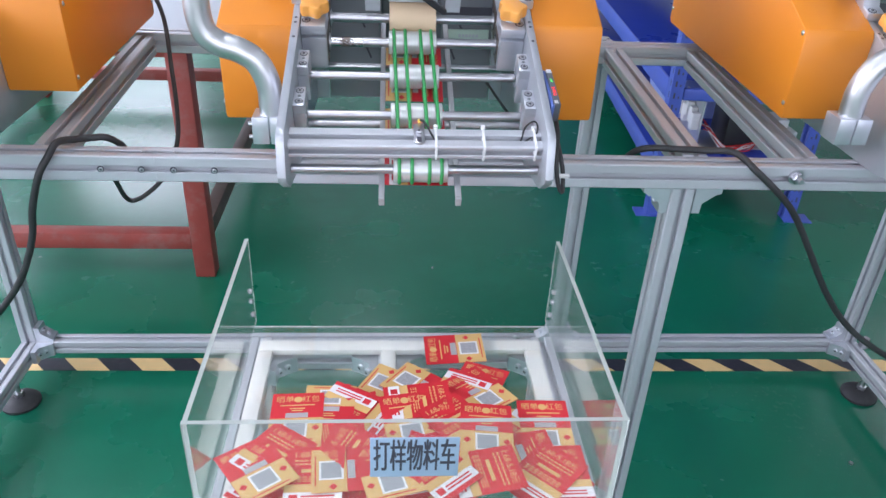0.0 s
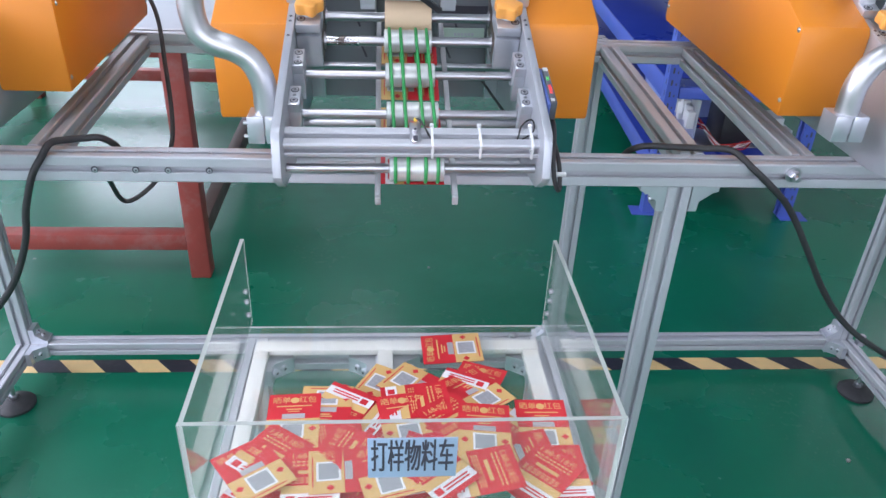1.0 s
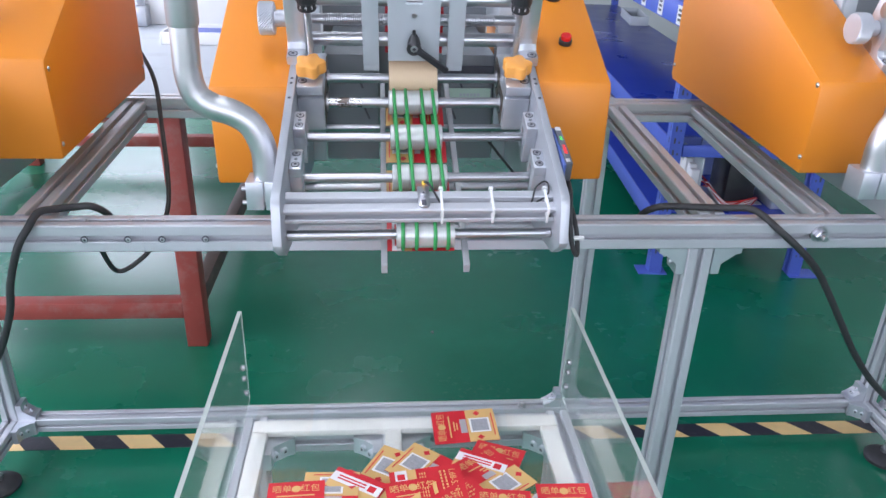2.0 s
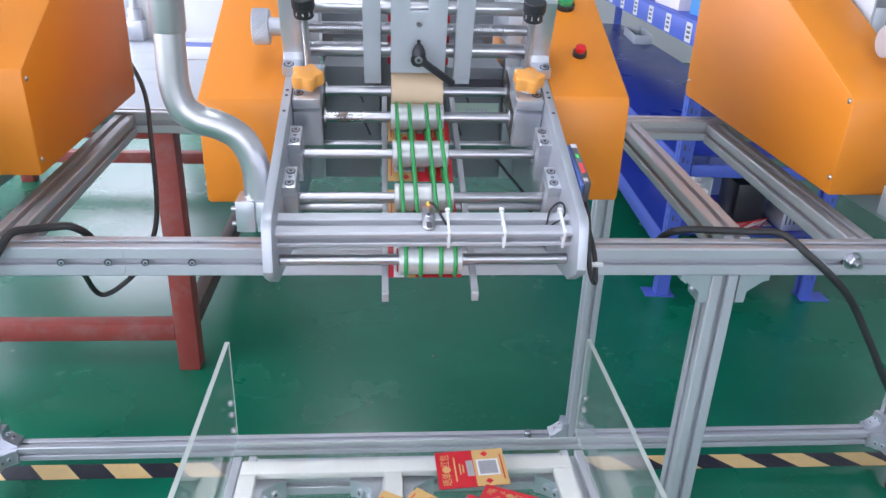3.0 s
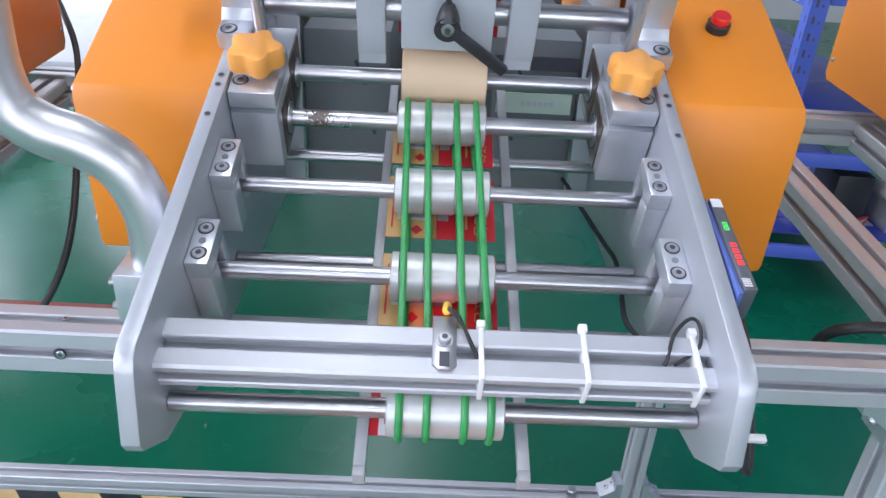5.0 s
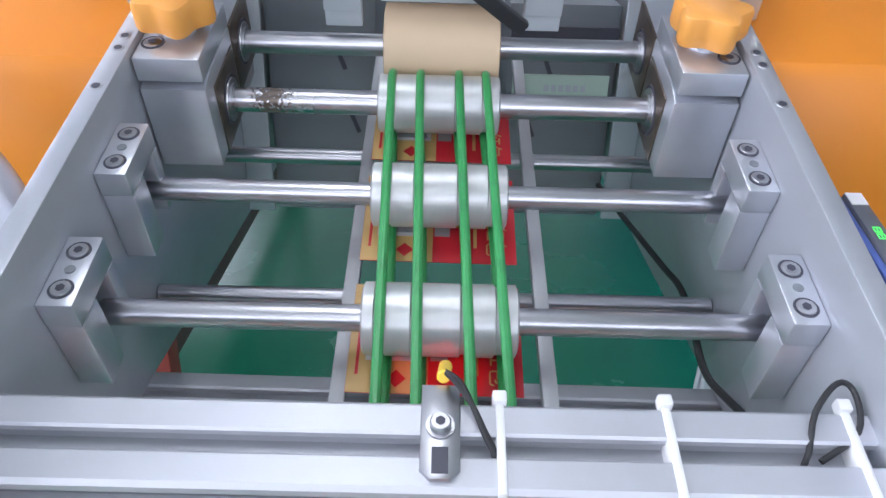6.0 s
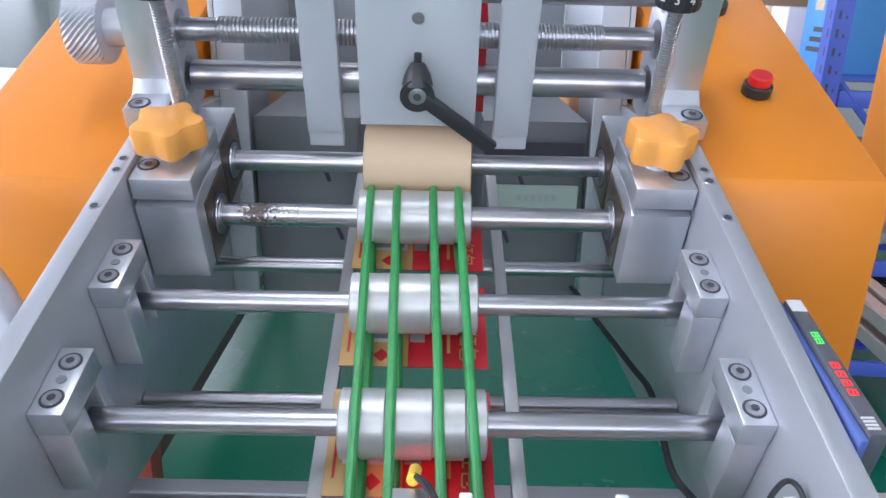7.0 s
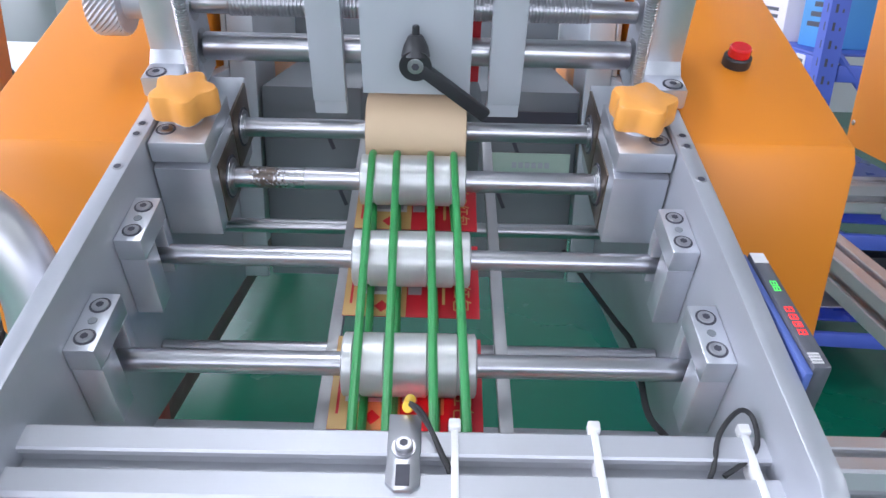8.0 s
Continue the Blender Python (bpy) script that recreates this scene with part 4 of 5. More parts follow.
        lathe(bm, c - d * 0.003, c + d * 0.009, [(0, 0.0142 * k), (0.9, 0.0142 * k), (1, 0.013 * k)], 28)
        bz = upr("button_bezel", bm, BLACK, "black button bezel")
        bm = bmesh.new()
        lathe(bm, c + d * 0.008, c + d * 0.017, [(0, 0.0112 * k), (0.85, 0.0112 * k), (1, 0.0098 * k)], 28)
        upr("push_button", bm, mat, lab, bz)

    # sensor amplifier on the outer face of one side plate
    amp = Matrix.Translation((0.2155, -0.118, -0.0085)) @ Matrix.Rotation(radians(-6), 4, "X")
    bm = bmesh.new()
    box(bm, -0.0078, -0.0036, -0.056, 0.049, -0.026, 0.0062, 0.0010, amp)
    ab = inc("sensor_amplifier", bm, SENSORBLUE, "small blue and black digital sensor amplifier")
    bm = bmesh.new()
    box(bm, -0.0035, 0.0068, -0.054, 0.048, -0.024, 0.0085, 0.002, amp)
    inc("amplifier_cover", bm, AMPGREY, "", ab)
    for y0, mat, k, w, h in ((0.0085, LED_GREEN, 2, 0.0052, 0.0019), (-0.030, LED_RED, 4, 0.0064, 0.0023)):
        for i in range(k):
            c = y0 + w * (i + 0.5)
            for dx0, dx1, dy0, dy1 in ((-h, h, -0.0016, -0.0012), (-h, h, 0.0012, 0.0016), (-h, -h + 0.0005, -0.0012, 0.0012), (-0.0002, 0.0003, -0.0012, 0.0012), (h - 0.0005, h, -0.0012, 0.0012)):
                bm = bmesh.new()
                box(bm, dx0 + 0.0012, dx1 + 0.0012, c + dy0 * 1.3, c + dy1 * 1.3, 0.0084, 0.0088, 0.0, amp)
                inc("display_bar", bm, mat, "glowing display bar", ab)
    bm = bmesh.new()
    box(bm, -0.0030, 0.0055, 0.0365, 0.0465, 0.0084, 0.0089, 0.0, amp)
    inc("label_strip", bm, CARDWHITE, "", ab)
    for i in range(4):
        bm = bmesh.new()
        box(bm, -0.003, 0.003, -0.051 + i * 0.0022, -0.0497 + i * 0.0022, 0.0084, 0.0089, 0.0, amp)
        inc("label_strip", bm, CARDWHITE, "", ab)
    # looped cable end at the front corner of the plate
    bm = bmesh.new()
    sweep(bm, smooth_path([(0.222, -0.150, -0.035), (0.219, -0.195, -0.03), (0.216, -0.232, -0.052), (0.219, -0.252, -0.078), (0.226, -0.258, -0.095), (0.231, -0.250, -0.098), (0.230, -0.225, -0.075), (0.222, -0.190, -0.052), (0.215, -0.16, -0.05)], 5), 0.0036, 10)
    lo = inc("looped_cable", bm, CABLE, "black looped cable with a white tie")
    bm = bmesh.new()
    box(bm, 0.217, 0.240, -0.2425, -0.2365, -0.083, -0.078, 0.001)
    inc("cable_tie", bm, WHITE, "white nylon cable tie", lo)
    return fd


INNER = material("inner_sheet_metal", (0.22, 0.24, 0.26), 0.4, 0.3, 0.05, 10, (1, 1, 1), 0.03, 400)
feeder = build_feeder()
right_feeder = copy_thing(feeder, Matrix.Translation(BASE + Vector((1.0325, 0.0, 0))))
left_feeder = copy_thing(feeder, Matrix.Translation(BASE + Vector((-0.9385, 0.052, 0))))
for ch in [c for c in left_feeder.children_recursive if c.name.startswith("push_button") or c.name.startswith("button_bezel")]:
    bpy.data.objects.remove(ch)
for ch in left_feeder.children:
    if ch.name.startswith("orange_housing"):
        ch.scale.y = 0.76
        ch.location.z += 0.016
for ch in right_feeder.children:
    if ch.name.startswith("orange_housing"):
        ch.location.z += 0.018
feeder.rotation_euler.y = radians(-0.5)


# ---- bent support pipe with split clamp, one beside each feeder ----
def build_pipe():
    at = Vector((-0.1490, 1.251, 1.127))
    pp = thing("support_pipe", at, "bent stainless pipe held in a split aluminium clamp", "support pipe", "support pipes beside the feeders")
    bm = bmesh.new()
    sweep(bm, smooth_path([(0.004, 0, -0.012), (0.004, 0, 0.035), (0.003, 0, 0.066), (-0.006, 0, 0.094), (-0.020, 0, 0.113), (-0.043, 0, 0.126), (-0.068, 0, 0.134), (-0.089, 0, 0.150), (-0.097, 0, 0.180), (-0.097, 0, 0.22), (-0.095, 0, 0.30), (-0.094, -0.004, 0.42)], 7), 0.0200, 28)
    part("pipe", bm, PIPE, pp)
    bm = bmesh.new()
    lathe(bm, (-0.0962, -0.0004, 0.250), (-0.0945, -0.0025, 0.36), [(0, 0.0212), (0.03, 0.0224), (1, 0.0224)], 28)
    part("pipe_sleeve", bm, PIPE, pp)
    bm = bmesh.new()
    box(bm, -0.026, 0.0008, -0.024, 0.024, -0.024, 0.022, 0.0012)
    part("clamp_half", bm, BLOCK, pp)
    bm = bmesh.new()
    box(bm, 0.0032, 0.0325, -0.024, 0.024, -0.024, 0.022, 0.0012)
    part("clamp_half", bm, BLOCK, pp)
    for z in (-0.015, 0.008):
        bm = bmesh.new()
        rod(bm, (-0.034, -0.012, z), (-0.025, -0.012, z), 0.0035, 12)
        part("clamp_screw", bm, STEEL, pp)
    return pp, at


pipe, PAT = build_pipe()
copy_thing(pipe, Matrix.Translation(PAT + Vector((0.9965, 0, 0.018))) @ Matrix.Rotation(radians(180), 4, "Z"))

# ---- material cart with clear acrylic box ----
cart = thing("material_cart", (0.0765, 0.92, 0), "aluminium extrusion cart frame under the acrylic box", "cart")
CO = Vector((0.0765, 0.92, 0))
BX0, BX1, BY0, BY1, BZ = -0.188, 0.338, 0.714, 1.147, 0.797


def cpart(name, bm, mat, label=""):
    bmesh.ops.translate(bm, vec=-CO, verts=bm.verts)
    return part(name, bm, mat, cart, label)


for cx in (-0.168, 0.321):
    bm = bmesh.new()
    extrusion(bm, "y", 0.70, 1.12, cx, 0.765, 0.036, 0.04)
    cpart("top_rail", bm, ALU)
    for cy in (0.735, 1.085):
        bm = bmesh.new()
        extrusion(bm, "z", 0.06, 0.7445, cx, cy, 0.036, 0.036)
        cpart("leg", bm, ALU)
        bm = bmesh.new()
        lathe(bm, (cx - 0.012, cy, 0.027), (cx + 0.012, cy, 0.027), [(0, 0.024), (0.15, 0.027), (0.85, 0.027), (1, 0.024)], 24)
        box(bm, cx - 0.017, cx + 0.017, cy - 0.012, cy + 0.012, 0.030, 0.0605, 0.002)
        cpart("castor", bm, RUBBER)
for cy in (0.718, 1.098):
    bm = bmesh.new()
    extrusion(bm, "x", -0.1495, 0.3025, cy, 0.765, 0.036, 0.04)
    cpart("cross_rail", bm, ALU)
bm = bmesh.new()
extrusion(bm, "y", 0.7365, 1.0795, 0.048, 0.765, 0.030, 0.04)
cpart("middle_rail", bm, ALU)
for corner, u, v in (((-0.1495, 1.0795, 0.765), (1, 0, 0), (0, -1, 0)), ((0.3025, 1.0795, 0.765), (-1, 0, 0), (0, -1, 0)),
                     ((0.0325, 1.0795, 0.765), (-1, 0, 0), (0, -1, 0)), ((0.0635, 1.0795, 0.765), (1, 0, 0), (0, -1, 0))):
    bm = gusset("corner_bracket", corner, u, v, (0, 0, 1), 0.045, 0.030)
    cpart("corner_bracket", bm, (BLOCK, INK))
for x0, x1, y0, y1 in ((-0.168, -0.144, 0.70, 1.0685), (-0.168, 0.311, 1.069, 1.096), (0.037, 0.062, 0.70, 1.0685), (0.282, 0.310, 0.70, 1.0685)):
    bm = bmesh.new()
    box(bm, x0, x1, y0, y1, 0.7852, BZ - 0.0005, 0.002)
    cpart("foam_strip", bm, FOAM, "white foam strip along the rail")

acrylic_box = thing("acrylic_box", (0.0765, 0.92, BZ), "clear acrylic tray box on the cart, open behind, full of cards", "acrylic box")
AO = Vector((0.0765, 0.92, BZ))


def sheet(name, x0, x1, y0, y1, z0, z1, thin):
    """Acrylic sheet: clear on its two large faces, frosted on its cut edges."""
    bm = bmesh.new()
    box(bm, x0, x1, y0, y1, z0, z1)
    bmesh.ops.translate(bm, vec=-AO, verts=bm.verts)
    bm.normal_update()
    for f in bm.faces:
        f.material_index = 0 if abs(f.normal["xyz".index(thin)]) > 0.9 else 1
    ob = part(name, bm, (ACRYLIC, ACRYLIC_EDGE), acrylic_box)
    for p in ob.data.polygons:
        p.use_smooth = False
    ob.visible_shadow = False
    return ob


sheet("bottom_sheet", BX0, BX1, BY0, BY1 - 0.015, BZ, BZ + 0.006, "z")
sheet("side_sheet", BX0, BX0 + 0.006, BY0 + 0.0065, BY1, BZ + 0.0065, 0.969, "x")
sheet("side_sheet", BX1 - 0.006, BX1, BY0 + 0.0065, BY1, BZ + 0.0065, 0.969, "x")
sheet("front_sheet", BX0, BX1, BY0, BY0 + 0.006, BZ + 0.0065, 0.971, "y")
for x, d in ((BX0 + 0.006, 1), (BX1 - 0.006, -1)):
    for y, z in ((1.118, 0.885), (1.118, 0.865), (1.122, 0.835)):
        bm = bmesh.new()
        lathe(bm, Vector((x - d * 0.003, y, z)) - AO, Vector((x + d * 0.003, y, z)) - AO, [(0, 0.005), (1, 0.004)], 14)
        part("screw", bm, STEEL, acrylic_box)

sign = thing("sign_label", (0.082, BY0 - 0.001, 0.916), "pale blue label with dark lettering on the acrylic box", "label")
bm = bmesh.new()
box(bm, -0.0535, 0.0535, -0.0012, 0.0005, -0.032, 0.032, 0.0004)
part("plate", bm, SIGNBLUE, sign)
me = text_mesh("打样物料车", 0.030, 0.098)
me.materials.append(INK)
for v in me.vertices:
    v.co.y *= 1.85
me.transform(Matrix.Translation((0, -0.0014, 0.0)) @ Matrix.Rotation(radians(90), 4, "X"))
for dx in (-0.0006, 0.0, 0.0006):
    shared("lettering", me, sign, Matrix.Translation((dx, -0.00005 * (1 + dx * 1000), 0)), "dark lettering")


# ---- printed cards ----
CW, CH, CT = 0.075, 0.100, 0.0005


def flat(name, x0, x1, y0, y1, z, mat, up=1):
    bm = bmesh.new()
    z0, z1 = (CT, CT + z) if up > 0 else (-z, 0.0)
    box(bm, x0, x1, y0, y1, z0, z1)
    return mesh_of(name, bm, mat)


def lettered(body, size, width, x, y, mat, z):
    me = text_mesh(body, size, width, 0.00004)
    me.materials.append(mat)
    me.transform(Matrix.Translation((x, y, CT + z)))
    return me


bm = bmesh.new()
box(bm, -CW / 2, CW / 2, -CH / 2, CH / 2, 0, CT)
BODY = mesh_of("card_body", bm, CARDRED)
Z1, Z2 = 0.00012, 0.00024


def face_front():
    ms = [("gold_panel", flat("gold_panel", -CW / 2 + 0.0001, CW / 2 - 0.0001, -CH / 2 + 0.0001, -0.004, Z1, CARDGOLD)),
          ("white_panel", flat("white_panel", -0.0165, 0.0165, -0.040, -0.008, Z2, CARDWHITE)),
          ("code_panel", flat("code_panel", -0.0135, 0.0135, -0.037, -0.011, Z2 + 0.0001, material("printed_code_grey", (0.30, 0.30, 0.32), 0.5, 0.0, 0.5, 700))),
          ("scratch_panel", flat("scratch_panel", -0.016, 0.016, -0.003, 0.007, Z1, CARDGREY)),
          ("title", lettered("晒单   红包", 0.015, 0.062, 0, 0.036, CARDGOLD, Z1))]
    bm = bmesh.new()
    for i, (w, y) in enumerate(((0.050, 0.0235), (0.022, 0.0165), (0.016, 0.012))):
        box(bm, -w / 2, w / 2, y - 0.0011, y + 0.0011, CT, CT + Z1)
    ms.append(("printed_text", mesh_of("printed_text", bm, CARDGOLD)))
    bm = bmesh.new()
    for x in (-0.028, 0.028):
        box(bm, -0.004, 0.004, -0.004, 0.004, CT + Z1, CT + Z2, 0, Matrix.Translation((x, -0.022, 0)) @ Matrix.Rotation(radians(45), 4, "Z"))
    box(bm, -0.026, 0.026, -0.0455, -0.0437, CT + Z1, CT + Z2)
    ms.append(("printed_mark", mesh_of("printed_mark", bm, CARDRED)))
    bm = bmesh.new()
    lathe(bm, (0.0, 0.036, CT), (0.0, 0.036, CT + Z1), [(0, 0.0062), (1, 0.0062)], 20)
    ms.append(("coin_mark", mesh_of("coin_mark", bm, CARDGOLD)))
    return ms


def face_back():
    ms = [("title", lettered("1.68-5.18元", 0.013, 0.056, 0, 0.036, CARDGOLD, Z1))]
    bm = bmesh.new()
    box(bm, -0.018, 0.018, 0.006, 0.0115, CT, CT + Z1)
    for i in range(2):
        for k in range(9):
            x = -0.028 + k * 0.0065
            box(bm, x, x + 0.0045, 0.019 + i * 0.006, 0.0215 + i * 0.006, CT, CT + Z1)
    box(bm, -CW / 2 + 0.0001, CW / 2 - 0.0001, -0.0255, -0.013, CT, CT + Z1)
    ms.append(("gold_panel", mesh_of("gold_panel", bm, CARDGOLD)))
    bm = bmesh.new()
    for i in range(3):
        for k in range(8):
            x = -0.029 + k * 0.0072
            box(bm, x, x + 0.005, -0.002 - i * 0.0035, -0.0004 - i * 0.0035, CT, CT + Z1 * 0.9)
    ms.append(("printed_text", mesh_of("printed_text", bm, CARDGOLD)))
    ms.append(("white_panel", flat("white_panel", -CW / 2 + 0.0001, CW / 2 - 0.0001, -0.0425, -0.0257, Z1, CARDWHITE)))
    bm = bmesh.new()
    box(bm, -0.030, -0.019, -0.0395, -0.0290, CT + Z1, CT + Z2)
    for i in range(2):
        box(bm, -0.015, 0.028, -0.0385 + i * 0.0050, -0.0360 + i * 0.0050, CT + Z1, CT + Z2)
    ms.append(("printed_mark", mesh_of("printed_mark", bm, CARDRED)))
    return ms


FACES = {"front": face_front(), "back": face_back()}
CARD_LABEL = {"front": "red and gold printed card", "back": "red card with gold price lettering"}


def card(m, side, where, group="cards in the acrylic box"):
    c = thing("card", (0, 0, 0), CARD_LABEL[side] + " " + where, "card", group)
    c.matrix_basis = m
    shared("card_body", BODY, c)
    for name, me in FACES[side]:
        shared(name, me, c)
    return c


# loose pile: placed in order, each lying on those below
pile = []
rng = random.Random(11)


def drop(x, y, deg, side, lift=0.0):
    z = BZ + 0.0072
    for px, py, pz in pile:
        d = math.hypot(px - x, py - y)
        if d < 0.095:
            z = max(z, pz + 0.0006 + 0.0011 * (1 - d / 0.095))
    pile.append((x, y, z))
    tx, ty = rng.uniform(-2.5, 2.5), rng.uniform(-2.5, 2.5)
    m = Matrix.Translation((x, y, z + lift + 0.002)) @ Matrix.Rotation(radians(deg), 4, "Z") @ Matrix.Rotation(radians(tx), 4, "X") @ Matrix.Rotation(radians(ty), 4, "Y")
    card(m, side, "in a heap")


for i in range(46):
    x = rng.uniform(-0.105, 0.275)
    y = rng.uniform(0.765, 0.84 + 0.06 * math.cos((x - 0.10) * 9))
    drop(x, y, rng.uniform(0, 360), rng.choice(("front", "back", "back")))
for x, y, deg, side in (
        (0.190, 0.962, -25, "front"), (0.060, 0.950, -120, "front"), (0.098, 0.951, -127, "front"), (0.158, 0.932, 152, "back"), (0.188, 0.937, 35, "front"), (0.012, 0.890, 60, "back"),
        (-0.020, 0.888, 150, "back"), (-0.037, 0.892, 178, "front"), (0.080, 0.872, 10, "front"), (0.095, 0.908, -84, "back"), (0.150, 0.862, 35, "back"), (-0.081, 0.874, 2, "front"),
        (0.280, 0.866, -2, "front"), (-0.030, 0.830, -80, "back"), (0.010, 0.805, 62, "back"), (0.235, 0.812, -80, "front"), (0.190, 0.846, -5, "front"), (0.285, 0.775, 0, "back"), (0.262, 0.772, -45, "back"),
        (0.178, 0.768, -80, "back"), (-0.045, 0.762, 0, "back"), (0.000, 0.772, -85, "front"), (0.050, 0.770, 15, "front"), (0.115, 0.772, 40, "back"), (-0.105, 0.800, -35, "back"), (-0.122, 0.775, 35, "front")):
    drop(x, y, deg, side)
drop(0.161, 1.063, 92, "front")

# cards held between belts and guides, and one stack standing in the hopper
CM = Matrix.Translation(ORIGIN) @ Matrix.Rotation(radians(20), 4, "X")
for s, n, side, deg in ((-0.196, -0.1069, "back", -90), (-0.100, -0.1007, "front", -90), (-0.006, -0.0946, "front", -90), (0.086, -0.0887, "front", -90)):
    card(CM @ Matrix.Translation((0.0005, s, n)) @ Matrix.Rotation(radians(3.7), 4, "X") @ Matrix.Rotation(radians(deg), 4, "Z"), side, "under the feeder belts", "cards in the feeder")
for k in range(26):
    card(CM @ Matrix.Translation((0.0, 0.172 + 0.0016 * k, 0.018 + 0.0004 * k)) @ Matrix.Rotation(radians(82), 4, "X") @ Matrix.Rotation(radians(90), 4, "Z"), "back", "standing in the feeder hopper", "cards in the hopper")


# red light of the sensor falling on the roller and card
spot = bpy.data.lights.new("sensor_light", "SPOT")
spot.energy, spot.color, spot.spot_size, spot.shadow_soft_size = 0.10, (1.0, 0.05, 0.08), radians(44), 0.002
spot_ob = new("sensor_light", spot)
spot_ob.matrix_world = CM @ look((0.0065, -0.160, -0.040), (0.004, -0.130, -0.095))


# ---- cables ----
def cable(name, pts, r, label, mat=CABLE):
    bm = bmesh.new()
    sweep(bm, smooth_path(pts, 7), r, 12)
    return whole(name, bm, mat, label, "cable")


cable("cable", [(-0.428, 1.356, 1.015), (-0.432, 1.348, 1.045), (-0.450, 1.332, 1.0670), (-0.474, 1.326, 1.0685), (-0.495, 1.312, 1.071), (-0.515, 1.285, 1.076), (-0.524, 1.257, 1.060), (-0.541, 1.2455, 1.030), (-0.564, 1.2455, 0.969), (-0.577, 1.2455, 0.913), (-0.607, 1.2455, 0.842), (-0.643, 1.2455, 0.787), (-0.70, 1.245, 0.722), (-0.80, 1.245, 0.62)], 0.0062, "thick black rubber cable hanging over the front beam")
cable("cable", [(0.492, 1.352, 1.010), (0.500, 1.345, 1.045), (0.525, 1.328, 1.0672), (0.582, 1.324, 1.0685), (0.637, 1.318, 1.0690), (0.682, 1.298, 1.073), (0.712, 1.2575, 1.053), (0.766, 1.2455, 1.008), (0.805, 1.2455, 0.964), (0.854, 1.2455, 0.891), (0.909, 1.2455, 0.807), (0.966, 1.2455, 0.738), (1.034, 1.2455, 0.681), (1.15, 1.245, 0.61)], 0.0062, "thick black rubber cable hanging over the front beam")
cable("cable", [(-0.66, 2.06, 1.24), (-0.575, 2.02, 1.22), (-0.518, 1.950, 1.180), (-0.486, 1.895, 1.135), (-0.457, 1.80, 1.070), (-0.423, 1.68, 0.995), (-0.410, 1.60, 0.946), (-0.440, 1.575, 0.880), (-0.474, 1.555, 0.848), (-0.504, 1.549, 0.833), (-0.516, 1.535, 0.850), (-0.508, 1.48, 0.915), (-0.490, 1.40, 0.985), (-0.470, 1.34, 1.022)], 0.0050, "black cable hanging behind the front beam")
cable("cable", [(0.225, 1.80, 1.062), (0.250, 1.629, 1.094), (0.263, 1.507, 1.098), (0.272, 1.419, 1.100), (0.276, 1.380, 1.101), (0.273, 1.339, 1.098), (0.266, 1.285, 1.094), (0.268, 1.25, 1.098), (0.278, 1.20, 1.105)], 0.0026, "thin black cable along the feeder side plate")

# ---- red steel table behind ----
table = thing("steel_table", (-1.3, 3.0, 0), "red painted steel frame table with a pale grey top", "table")
TO = Vector((-1.3, 3.0, 0))


def tpart(name, bm, mat, label=""):
    bmesh.ops.translate(bm, vec=-TO, verts=bm.verts)
    return part(name, bm, mat, table, label)


for lx in (-0.656, -2.05):
    for ly in (2.579, 4.58):
        bm = bmesh.new()
        box(bm, lx - 0.037, lx + 0.037, ly - 0.037, ly + 0.037, 0.0, 0.93, 0.004)
        tpart("leg", bm, REDSTEEL)
for ly in (2.579, 4.58):
    bm = bmesh.new()
    box(bm, -2.012, -0.694, ly - 0.034, ly + 0.030, 0.122, 0.187, 0.004)
    tpart("stretcher", bm, REDSTEEL)
    bm = bmesh.new()
    box(bm, -2.012, -0.694, ly - 0.028, ly + 0.028, 0.852, 0.929, 0.004)
    tpart("apron", bm, REDSTEEL)
for lx in (-0.656, -2.05):
    for z in (0.132, 0.856):
        bm = bmesh.new()
        box(bm, lx - 0.026, lx + 0.026, 2.617, 4.542, z, z + 0.07, 0.004)
        tpart("side_rail", bm, DARKRAIL, "dark rusted side rail")
bm = bmesh.new()
box(bm, -2.15, -0.45, 2.50, 4.70, 0.931, 0.955, 0.006)
tpart("table_top", bm, BENCH, "smooth pale grey table top")

# white plastic crate with a blue bottle, and machine parts on the table
crate = thing("plastic_crate", (-0.86, 3.98, 0.956), "white plastic crate on the table", "crate")
bm = bmesh.new()
prism(bm, [(-0.20, 0), (0.20, 0), (0.235, 0.24), (0.25, 0.24), (0.25, 0.25), (0.225, 0.25), (0.19, 0.012), (-0.19, 0.012), (-0.225, 0.25), (-0.25, 0.25), (-0.25, 0.24), (-0.235, 0.24)], "y", -0.15, 0.15, 0.004)
box(bm, -0.20, 0.20, -0.155, -0.145, 0.0, 0.245, 0.003)
box(bm, -0.20, 0.20, 0.145, 0.155, 0.0, 0.245, 0.003)
part("crate_body", bm, WHITE, crate)
bottle = thing("bottle", (-1.06, 4.48, 0.956), "pale blue plastic bottle on the table", "bottle")
bm = bmesh.new()
lathe(bm, (0, 0, 0), (0, 0, 0.26), [(0, 0.048), (0.03, 0.052), (0.6, 0.052), (0.78, 0.022), (1, 0.020)], 24)
part("bottle_body", bm, PALEBLUE, bottle)
bm = bmesh.new()
lathe(bm, (0, 0, 0.255), (0, 0, 0.29), [(0, 0.024), (1, 0.023)], 20)
part("cap", bm, WHITE, bottle)
tray = thing("blue_tray", (-0.70, 3.45, 0.956), "shallow blue tray with a pale rim on the table", "tray")
bm = bmesh.new()
box(bm, -0.16, 0.16, -0.10, 0.10, 0.0, 0.035, 0.006)
part("tray_body", bm, BLUE, tray)
bm = bmesh.new()
